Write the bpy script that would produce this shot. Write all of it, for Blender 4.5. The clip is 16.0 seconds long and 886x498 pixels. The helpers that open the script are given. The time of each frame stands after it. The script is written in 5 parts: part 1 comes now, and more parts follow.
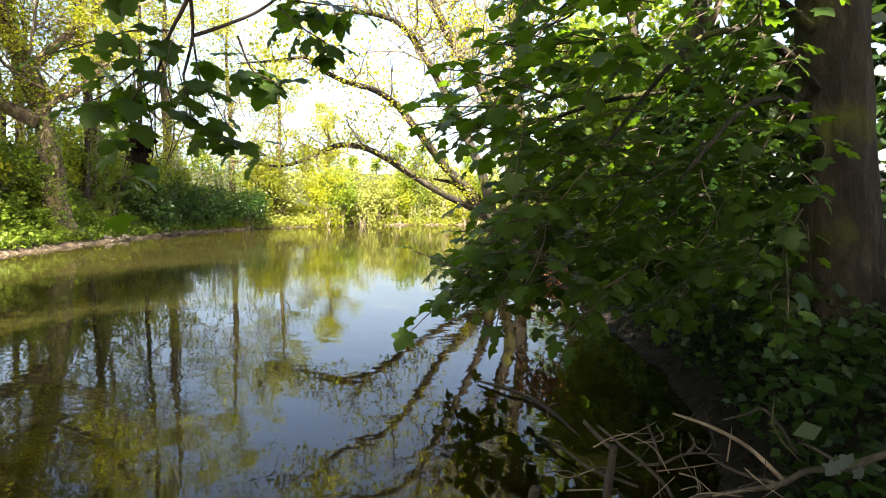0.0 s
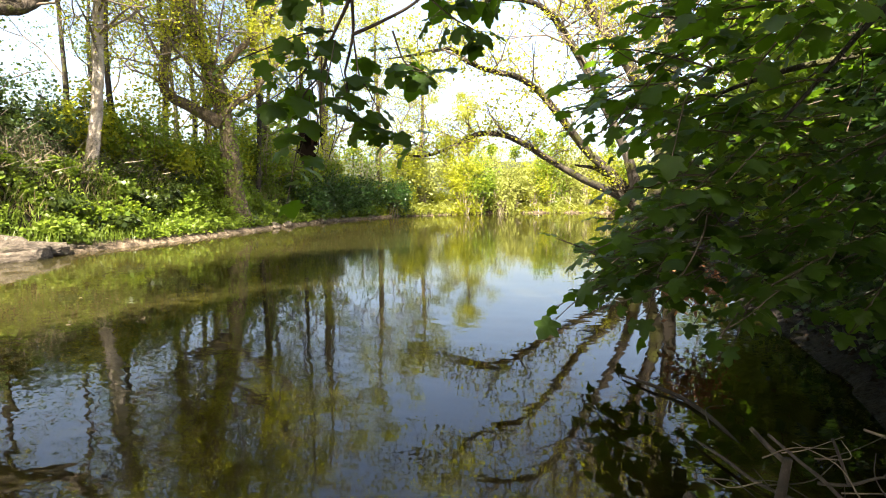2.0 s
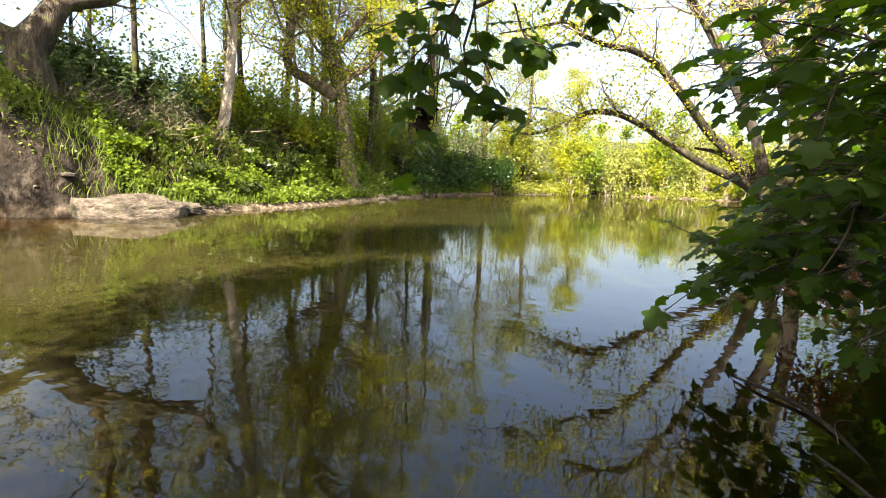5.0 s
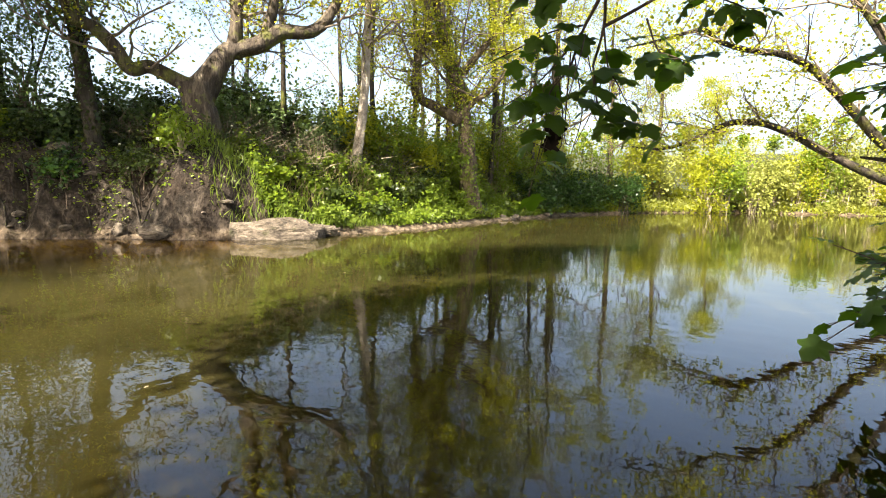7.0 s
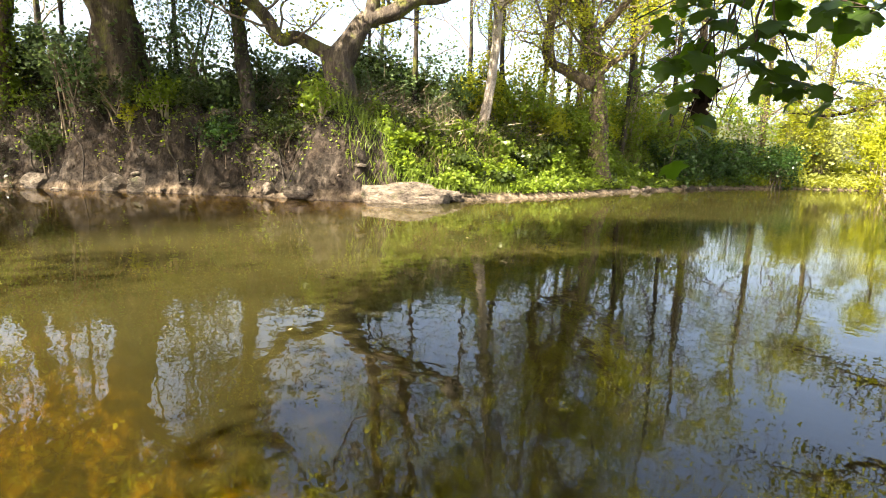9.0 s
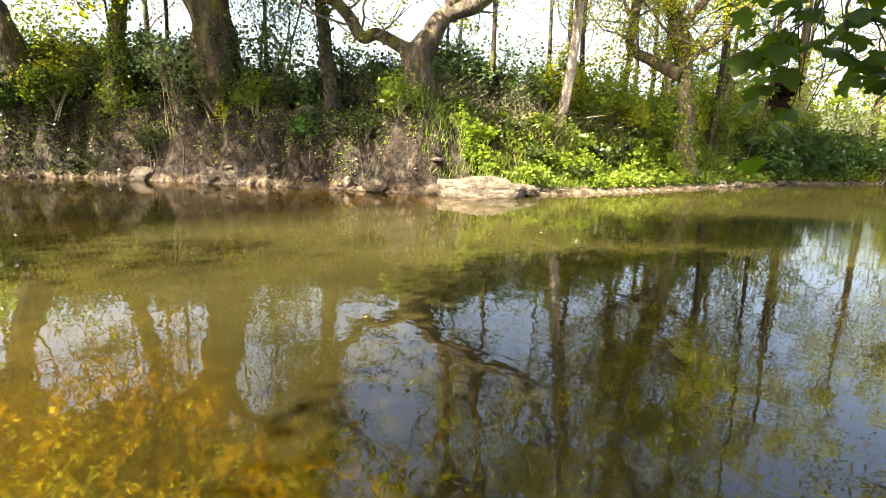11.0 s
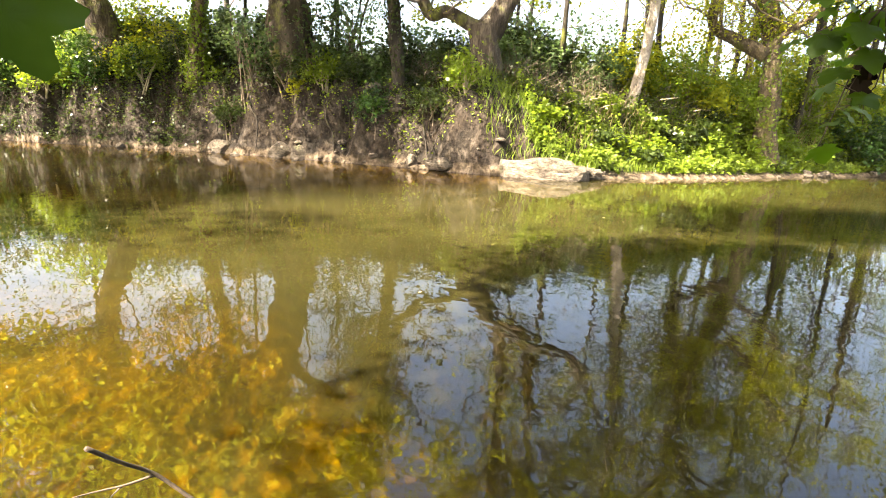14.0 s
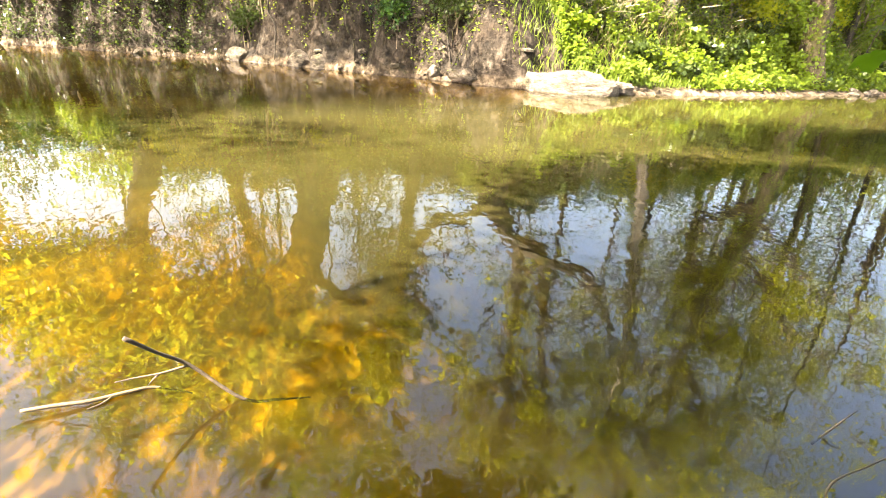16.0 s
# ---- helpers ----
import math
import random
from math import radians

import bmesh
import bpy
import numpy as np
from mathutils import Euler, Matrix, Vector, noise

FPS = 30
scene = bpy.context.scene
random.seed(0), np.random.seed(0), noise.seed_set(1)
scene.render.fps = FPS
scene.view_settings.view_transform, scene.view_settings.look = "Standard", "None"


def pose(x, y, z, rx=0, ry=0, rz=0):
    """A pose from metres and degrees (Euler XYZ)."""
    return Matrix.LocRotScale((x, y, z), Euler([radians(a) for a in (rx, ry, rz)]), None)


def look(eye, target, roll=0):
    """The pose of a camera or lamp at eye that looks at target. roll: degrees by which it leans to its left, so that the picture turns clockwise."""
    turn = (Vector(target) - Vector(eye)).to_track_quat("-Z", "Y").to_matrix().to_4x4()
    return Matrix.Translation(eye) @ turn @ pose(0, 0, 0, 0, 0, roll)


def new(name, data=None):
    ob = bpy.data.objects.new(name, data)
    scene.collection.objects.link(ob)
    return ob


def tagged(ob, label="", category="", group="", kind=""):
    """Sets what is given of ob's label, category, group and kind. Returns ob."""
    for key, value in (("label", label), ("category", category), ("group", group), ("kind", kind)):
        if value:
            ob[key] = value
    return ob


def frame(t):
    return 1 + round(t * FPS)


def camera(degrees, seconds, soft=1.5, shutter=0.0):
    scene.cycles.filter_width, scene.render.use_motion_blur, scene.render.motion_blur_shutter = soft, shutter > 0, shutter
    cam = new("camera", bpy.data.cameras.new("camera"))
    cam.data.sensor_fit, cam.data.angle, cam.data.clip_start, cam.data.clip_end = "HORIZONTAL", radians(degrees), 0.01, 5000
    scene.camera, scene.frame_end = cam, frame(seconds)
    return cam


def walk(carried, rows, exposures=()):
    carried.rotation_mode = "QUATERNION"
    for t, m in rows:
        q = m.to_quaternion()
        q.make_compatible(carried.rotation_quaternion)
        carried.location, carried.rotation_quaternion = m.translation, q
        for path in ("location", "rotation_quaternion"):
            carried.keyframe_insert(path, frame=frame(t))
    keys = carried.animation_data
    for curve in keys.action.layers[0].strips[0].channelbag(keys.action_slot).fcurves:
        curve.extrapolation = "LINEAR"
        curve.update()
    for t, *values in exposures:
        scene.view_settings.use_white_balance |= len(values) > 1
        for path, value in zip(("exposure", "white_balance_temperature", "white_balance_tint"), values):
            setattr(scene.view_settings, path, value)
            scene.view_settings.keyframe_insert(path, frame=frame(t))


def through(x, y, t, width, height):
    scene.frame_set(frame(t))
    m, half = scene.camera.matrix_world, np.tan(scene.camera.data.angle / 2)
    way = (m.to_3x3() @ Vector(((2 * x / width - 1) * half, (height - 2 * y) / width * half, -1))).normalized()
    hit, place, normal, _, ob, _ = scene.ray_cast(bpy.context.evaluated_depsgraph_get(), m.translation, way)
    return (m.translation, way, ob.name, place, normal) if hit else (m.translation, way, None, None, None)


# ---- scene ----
cam = camera(78.63, 16.0, soft=1.0)

PATH = [
    (0.0, pose(-0.000, 0.000, 1.500, 85.64, -0.10, 6.59)),
    (0.5, pose(-0.009, -0.001, 1.499, 85.45, 0.19, 11.72)),
    (1.0, pose(-0.026, 0.001, 1.497, 85.24, 0.55, 16.09)),
    (1.5, pose(-0.032, 0.002, 1.495, 84.84, 0.53, 19.28)),
    (2.0, pose(-0.035, -0.001, 1.494, 84.40, 0.39, 21.08)),
    (2.5, pose(-0.036, -0.011, 1.492, 83.99, 0.11, 23.92)),
    (3.0, pose(-0.040, -0.012, 1.490, 83.61, -0.17, 25.45)),
    (5.5, pose(-0.067, -0.019, 1.494, 81.95, -1.69, 34.99)),
    (6.0, pose(-0.062, -0.031, 1.501, 82.75, -0.94, 39.04)),
    (6.5, pose(-0.061, -0.044, 1.499, 83.19, -0.42, 42.42)),
    (7.0, pose(-0.063, -0.062, 1.492, 83.78, -0.54, 44.61)),
    (7.5, pose(-0.067, -0.065, 1.485, 82.83, -0.93, 45.64)),
    (8.0, pose(-0.067, -0.081, 1.475, 81.22, -1.62, 51.23)),
    (8.5, pose(-0.042, -0.114, 1.468, 80.52, -1.92, 55.55)),
    (9.0, pose(-0.060, -0.105, 1.475, 80.16, -1.61, 57.61)),
    (11.5, pose(0.057, -0.133, 1.490, 78.90, -1.23, 67.47)),
    (12.0, pose(0.076, -0.136, 1.494, 78.65, -1.05, 68.94)),
    (12.5, pose(0.085, -0.136, 1.499, 78.98, -1.21, 69.55)),
    (13.0, pose(0.079, -0.120, 1.505, 79.11, -1.25, 70.19)),
    (13.5, pose(0.076, -0.097, 1.502, 79.04, -1.65, 70.99)),
    (14.0, pose(0.092, -0.108, 1.486, 76.99, -2.58, 72.33)),
    (14.5, pose(0.103, -0.106, 1.462, 73.63, -2.89, 73.54)),
    (15.0, pose(0.108, -0.102, 1.452, 70.63, -3.43, 74.36)),
    (15.5, pose(0.113, -0.100, 1.449, 69.33, -3.34, 74.54)),
    (16.0, pose(0.112, -0.102, 1.455, 68.14, -3.14, 74.81)),
]
walk(cam, PATH, [(0.0, 3.15, 6900, 13), (2.0, 3.05, 6900, 13), (5.5, 2.9, 6900, 13), (7.0, 2.83, 6900, 13), (9.0, 3.25, 7150, 14), (13.0, 3.62, 7400, 14), (15.0, 4.1, 7400, 14), (16.0, 4.35, 7400, 14)])

# ---- light ----
world = bpy.data.worlds.new("sky")
scene.world = world
world.use_nodes = True
wn = world.node_tree.nodes
sky = wn.new("ShaderNodeTexSky")
sky.sky_type = "NISHITA"
sky.sun_disc = False
SUN_AZ, SUN_EL = 188.0, 48.0          # degrees to the left of +y, degrees up
sky.sun_elevation = radians(SUN_EL)
sky.sun_rotation = radians(-SUN_AZ)
sky.dust_density = 5.0
wn["Background"].inputs["Strength"].default_value = 0.078
world.node_tree.links.new(sky.outputs[0], wn["Background"].inputs["Color"])
sun_dir = Vector((-math.sin(radians(SUN_AZ)) * math.cos(radians(SUN_EL)), math.cos(radians(SUN_AZ)) * math.cos(radians(SUN_EL)), math.sin(radians(SUN_EL))))
sun = new("sun", bpy.data.lights.new("sun", "SUN"))
sun.data.energy, sun.data.angle, sun.data.color = 5.0, radians(0.7), (1.0, 0.94, 0.82)
sun.matrix_world = look(sun_dir * 60, (0, 0, 0))


# ---- materials ----
def nodes_of(name):
    m = bpy.data.materials.new(name)
    m.use_nodes = True
    nt = m.node_tree
    nt.nodes.clear()
    return m, nt, nt.nodes, nt.links


def noise_node(nt, vec, scale, detail=4.0, rough=0.55, distort=0.0):
    n = nt.nodes.new("ShaderNodeTexNoise")
    n.inputs["Scale"].default_value, n.inputs["Detail"].default_value = scale, detail
    n.inputs["Roughness"].default_value, n.inputs["Distortion"].default_value = rough, distort
    nt.links.new(vec, n.inputs["Vector"])
    return n.outputs["Fac"]


def ramp(nt, fac, stops):
    r = nt.nodes.new("ShaderNodeValToRGB")
    while len(r.color_ramp.elements) < len(stops):
        r.color_ramp.elements.new(0.5)
    for e, (p, c) in zip(r.color_ramp.elements, stops):
        e.position, e.color = p, (*c, 1) if len(c) == 3 else (c[0], c[0], c[0], 1)
    nt.links.new(fac, r.inputs["Fac"])
    return r.outputs["Color"]


def mixc(nt, fac, a, b, mode="MIX"):
    n = nt.nodes.new("ShaderNodeMix")
    n.data_type, n.blend_type = "RGBA", mode
    for sock, v in ((n.inputs[0], fac), (n.inputs[6], a), (n.inputs[7], b)):
        if isinstance(v, (int, float)):
            sock.default_value = v
        elif isinstance(v, tuple):
            sock.default_value = (*v, 1)
        else:
            nt.links.new(v, sock)
    return n.outputs[2]


def math_node(nt, op, a, b=0.0):
    n = nt.nodes.new("ShaderNodeMath")
    n.operation = op
    for sock, v in zip(n.inputs, (a, b)):
        if isinstance(v, (int, float)):
            sock.default_value = v
        else:
            nt.links.new(v, sock)
    return n.outputs[0]


def bump(nt, height, strength, distance):
    b = nt.nodes.new("ShaderNodeBump")
    b.inputs["Strength"].default_value, b.inputs["Distance"].default_value = strength, distance
    nt.links.new(height, b.inputs["Height"])
    return b.outputs["Normal"]


def finish(nt, shader):
    o = nt.nodes.new("ShaderNodeOutputMaterial")
    nt.links.new(shader, o.inputs["Surface"])


def position(nt):
    return nt.nodes.new("ShaderNodeNewGeometry").outputs["Position"]


def stretched(nt, vec, sx, sy, sz):
    n = nt.nodes.new("ShaderNodeVectorMath")
    n.operation = "MULTIPLY"
    n.inputs[1].default_value = (sx, sy, sz)
    nt.links.new(vec, n.inputs[0])
    return n.outputs[0]


def leaf_material(name, dark, light, glow, through=0.45, gloss=0.35):
    """Leaf: diffuse and translucent, hue varied leaf by leaf."""
    m, nt, nd, ln = nodes_of(name)
    isl = nd.new("ShaderNodeNewGeometry")
    big = noise_node(nt, isl.outputs["Position"], 0.5, 2)
    f = math_node(nt, "ADD", math_node(nt, "MULTIPLY", isl.outputs["Random Per Island"], 0.45), math_node(nt, "MULTIPLY", big, 0.75))
    col = ramp(nt, f, [(0.15, dark), (0.95, light)])
    fine = noise_node(nt, isl.outputs["Position"], 60, 2)
    col = mixc(nt, math_node(nt, "MULTIPLY", fine, 0.35), col, dark)
    p = nd.new("ShaderNodeBsdfPrincipled")
    p.inputs["Roughness"].default_value = gloss
    p.inputs["Specular IOR Level"].default_value = 0.22
    ln.new(col, p.inputs["Base Color"])
    tr = nd.new("ShaderNodeBsdfTranslucent")
    ln.new(mixc(nt, 0.65, col, glow), tr.inputs["Color"])
    mx = nd.new("ShaderNodeMixShader")
    mx.inputs[0].default_value = through
    ln.new(p.outputs[0], mx.inputs[1])
    ln.new(tr.outputs[0], mx.inputs[2])
    finish(nt, mx.outputs[0])
    return m


def solid_material(name, stops, scale, rough=0.85, bumps=((6, 0.5, 0.05),), stretch=(1, 1, 1), moss=None, moss_at=0.55, spec=0.3):
    """Noise-coloured surface with relief at two scales; moss: a second colour in patches."""
    m, nt, nd, ln = nodes_of(name)
    pos = position(nt)
    vec = stretched(nt, pos, *stretch)
    a = noise_node(nt, vec, scale, 6, 0.62)
    b = noise_node(nt, vec, scale * 6.3, 4, 0.6)
    f = math_node(nt, "ADD", math_node(nt, "MULTIPLY", a, 0.65), math_node(nt, "MULTIPLY", b, 0.35))
    col = ramp(nt, f, stops)
    if moss:
        mask = ramp(nt, noise_node(nt, pos, 1.7, 5, 0.6), [(moss_at, (0,)), (moss_at + 0.14, (1,))])
        col = mixc(nt, mask, col, mixc(nt, b, tuple(0.5 * c for c in moss), moss))
    p = nd.new("ShaderNodeBsdfPrincipled")
    p.inputs["Roughness"].default_value = rough
    p.inputs["Specular IOR Level"].default_value = spec
    ln.new(col, p.inputs["Base Color"])
    h = None
    for s, k, d in bumps:
        n = math_node(nt, "MULTIPLY", noise_node(nt, vec, s, 6, 0.65), d)
        h = n if h is None else math_node(nt, "ADD", h, n)
    ln.new(bump(nt, h, 1.0, 1.0), p.inputs["Normal"])
    finish(nt, p.outputs[0])
    return m


BARK = solid_material("grey_brown_bark", [(0.36, (0.014, 0.010, 0.007)), (0.52, (0.052, 0.040, 0.028)), (0.70, (0.17, 0.138, 0.10))], 4.0, 0.9, ((7, 1, 0.10), (24, 1, 0.045)), (1, 1, 0.22), moss=(0.14, 0.15, 0.03), moss_at=0.52)
BARK_DARK = solid_material("dark_wet_bark", [(0.32, (0.007, 0.0055, 0.004)), (0.52, (0.024, 0.019, 0.013)), (0.72, (0.075, 0.060, 0.043))], 4.0, 0.85, ((6, 1, 0.08), (28, 1, 0.035)), (1, 1, 0.3), moss=(0.09, 0.095, 0.014), moss_at=0.53)
BARK_PALE = solid_material("pale_bark", [(0.34, (0.07, 0.055, 0.04)), (0.46, (0.24, 0.20, 0.155)), (0.7, (0.48, 0.42, 0.345))], 3.4, 0.8, ((6, 1, 0.05), (25, 1, 0.02)), (1, 1, 0.8), moss=(0.16, 0.16, 0.06), moss_at=0.6)
BARK_IVY = solid_material("ivy_brown_bark", [(0.34, (0.018, 0.013, 0.008)), (0.5, (0.08, 0.06, 0.036)), (0.7, (0.22, 0.175, 0.11))], 4.5, 0.9, ((5, 1, 0.12), (20, 1, 0.05)), (1, 1, 0.5), moss=(0.11, 0.11, 0.02), moss_at=0.52)
TWIG = solid_material("brown_twig", [(0.3, (0.06, 0.045, 0.03)), (0.7, (0.17, 0.135, 0.095))], 8.0, 0.85, ((40, 1, 0.004),))
TWIG_DARK = solid_material("dark_twig", [(0.3, (0.03, 0.022, 0.015)), (0.7, (0.085, 0.06, 0.04))], 12.0, 0.8, ((60, 1, 0.003),))
TWIG_PALE = solid_material("pale_stem", [(0.3, (0.14, 0.115, 0.075)), (0.7, (0.36, 0.31, 0.22))], 6.0, 0.85, ((40, 1, 0.004),))
TWIG_TAN = solid_material("tan_wet_stick", [(0.3, (0.04, 0.028, 0.015)), (0.7, (0.11, 0.082, 0.046))], 9.0, 0.6, ((40, 1, 0.004),))
DEADWOOD = solid_material("grey_dead_wood", [(0.32, (0.010, 0.008, 0.006)), (0.52, (0.030, 0.024, 0.018)), (0.74, (0.10, 0.083, 0.064))], 9.0, 0.85, ((30, 1, 0.010), (110, 1, 0.004)), (1, 1, 0.6))
ROCK = solid_material("sandstone", [(0.36, (0.020, 0.015, 0.010)), (0.48, (0.075, 0.06, 0.043)), (0.66, (0.19, 0.155, 0.117))], 1.9, 0.85, ((3, 1, 0.22), (14, 1, 0.09), (50, 1, 0.02)), (1, 1, 2.2), moss=(0.05, 0.06, 0.014), moss_at=0.6)
DEADLEAF = leaf_material("dead_brown_leaf", (0.008, 0.005, 0.0035), (0.018, 0.011, 0.007), (0.03, 0.015, 0.006), 0.12, 0.9)
RUST = leaf_material("rust_brown_frond", (0.14, 0.05, 0.025), (0.36, 0.17, 0.09), (0.40, 0.16, 0.06), 0.35, 0.6)
STRAW = leaf_material("dry_straw", (0.12, 0.09, 0.045), (0.30, 0.245, 0.14), (0.30, 0.24, 0.10), 0.35, 0.6)
PALE_LEAF = leaf_material("silvery_dry_leaf", (0.045, 0.055, 0.048), (0.10, 0.12, 0.105), (0.10, 0.12, 0.09), 0.3, 0.6)
SYCAMORE = leaf_material("sycamore_leaf", (0.011, 0.027, 0.004), (0.038, 0.075, 0.009), (0.19, 0.36, 0.012), 0.42, 0.42)
SPRING = leaf_material("yellow_green_leaf", (0.095, 0.120, 0.010), (0.30, 0.315, 0.028), (0.52, 0.53, 0.03), 0.58, 0.4)
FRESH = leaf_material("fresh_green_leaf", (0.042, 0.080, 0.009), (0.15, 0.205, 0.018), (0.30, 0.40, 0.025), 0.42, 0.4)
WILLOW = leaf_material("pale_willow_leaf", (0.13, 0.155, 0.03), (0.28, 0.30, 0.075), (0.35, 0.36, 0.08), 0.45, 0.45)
# Deep green leaves, also given to near-bank plants as their shaded colour.
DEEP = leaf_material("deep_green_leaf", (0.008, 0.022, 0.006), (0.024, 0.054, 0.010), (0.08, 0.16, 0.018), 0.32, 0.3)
DISTANT = leaf_material("cool_green_leaf", (0.030, 0.058, 0.024), (0.10, 0.15, 0.055), (0.18, 0.26, 0.07), 0.45, 0.4)
GRASS = leaf_material("bank_grass_blade", (0.036, 0.065, 0.009), (0.14, 0.18, 0.022), (0.22, 0.32, 0.03), 0.38, 0.4)
BLUEGREEN = leaf_material("bramble_leaf", (0.011, 0.020, 0.006), (0.042, 0.060, 0.014), (0.09, 0.13, 0.02), 0.32, 0.35)


def ground_material():
    m, nt, nd, ln = nodes_of("bank_soil_and_grass")
    geo = nd.new("ShaderNodeNewGeometry")
    pos = geo.outputs["Position"]
    sep, nrm = nd.new("ShaderNodeSeparateXYZ"), nd.new("ShaderNodeSeparateXYZ")
    ln.new(pos, sep.inputs[0])
    ln.new(geo.outputs["Normal"], nrm.inputs[0])
    a, b, c = noise_node(nt, pos, 0.9, 6, 0.6), noise_node(nt, pos, 7, 6, 0.65), noise_node(nt, stretched(nt, pos, 1.15, 1.15, 0.8), 2.6, 6, 0.66)
    soil = ramp(nt, b, [(0.3, (0.009, 0.006, 0.004)), (0.55, (0.028, 0.020, 0.013)), (0.8, (0.075, 0.056, 0.037))])
    rock = ramp(nt, c, [(0.38, (0.008, 0.006, 0.004)), (0.51, (0.018, 0.0135, 0.009)), (0.70, (0.095, 0.077, 0.058))])
    mud = ramp(nt, c, [(0.34, (0.035, 0.025, 0.015)), (0.48, (0.07, 0.051, 0.032)), (0.68, (0.19, 0.146, 0.10))])
    grass = ramp(nt, b, [(0.3, (0.012, 0.018, 0.006)), (0.7, (0.045, 0.058, 0.014))])
    steep = ramp(nt, nrm.outputs["Z"], [(0.70, (1,)), (0.88, (0,))])
    col = mixc(nt, ramp(nt, a, [(0.42, (0,)), (0.56, (1,))]), soil, rock)
    col = mixc(nt, steep, mixc(nt, ramp(nt, a, [(0.35, (0,)), (0.55, (1,))]), soil, grass), col)
    wob = math_node(nt, "ADD", sep.outputs["Z"], math_node(nt, "MULTIPLY", a, 0.5))
    low = ramp(nt, wob, [(0.42, (1,)), (0.58, (0,))])
    col = mixc(nt, low, col, mud)
    # Near-bank soil is coloured near-black to hold the shade under the trees.
    shaded_soil = ramp(nt, b, [(0.3, (0.004, 0.003, 0.002)), (0.6, (0.008, 0.006, 0.004)), (0.85, (0.02, 0.014, 0.009))])
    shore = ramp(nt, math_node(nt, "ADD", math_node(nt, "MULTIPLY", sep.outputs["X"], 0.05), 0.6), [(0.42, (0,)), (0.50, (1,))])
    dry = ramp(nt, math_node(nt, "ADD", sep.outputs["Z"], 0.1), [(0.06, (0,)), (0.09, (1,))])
    col = mixc(nt, math_node(nt, "MULTIPLY", shore, dry), col, shaded_soil)
    broad = noise_node(nt, pos, 0.55, 3, 0.45, 0.5)
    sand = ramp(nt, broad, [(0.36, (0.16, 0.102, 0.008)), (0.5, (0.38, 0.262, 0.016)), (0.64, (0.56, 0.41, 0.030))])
    weed = ramp(nt, broad, [(0.3, (0.016, 0.013, 0.004)), (0.7, (0.055, 0.040, 0.009))])
    depth = math_node(nt, "ADD", math_node(nt, "MULTIPLY", sep.outputs["Z"], -1.0), math_node(nt, "MULTIPLY", broad, 0.35))
    # Near-black mud past the sand; its colour also holds the near trees' shade.
    bar_shade = math_node(nt, "ADD", math_node(nt, "ADD", math_node(nt, "MULTIPLY", sep.outputs["X"], 0.5), math_node(nt, "MULTIPLY", sep.outputs["Y"], 0.22)), math_node(nt, "MULTIPLY", broad, 0.7))
    bed = mixc(nt, ramp(nt, bar_shade, [(0.05, (0,)), (0.45, (1,))]), sand, (0.012, 0.009, 0.004))
    bed = mixc(nt, ramp(nt, depth, [(0.38, (0,)), (0.95, (1,))]), bed, weed)
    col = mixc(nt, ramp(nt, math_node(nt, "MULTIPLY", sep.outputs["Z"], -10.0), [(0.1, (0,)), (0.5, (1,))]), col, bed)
    p = nd.new("ShaderNodeBsdfPrincipled")
    p.inputs["Roughness"].default_value, p.inputs["Specular IOR Level"].default_value = 0.9, 0.2
    ln.new(col, p.inputs["Base Color"])
    h = math_node(nt, "ADD", math_node(nt, "MULTIPLY", b, 0.14), math_node(nt, "MULTIPLY", c, 0.26))
    h = math_node(nt, "MULTIPLY", h, ramp(nt, math_node(nt, "ADD", sep.outputs["Z"], 0.5), [(0.38, (0.015,)), (0.5, (1.0,))]))
    ln.new(bump(nt, h, 1.0, 1.0), p.inputs["Normal"])
    finish(nt, p.outputs[0])
    return m


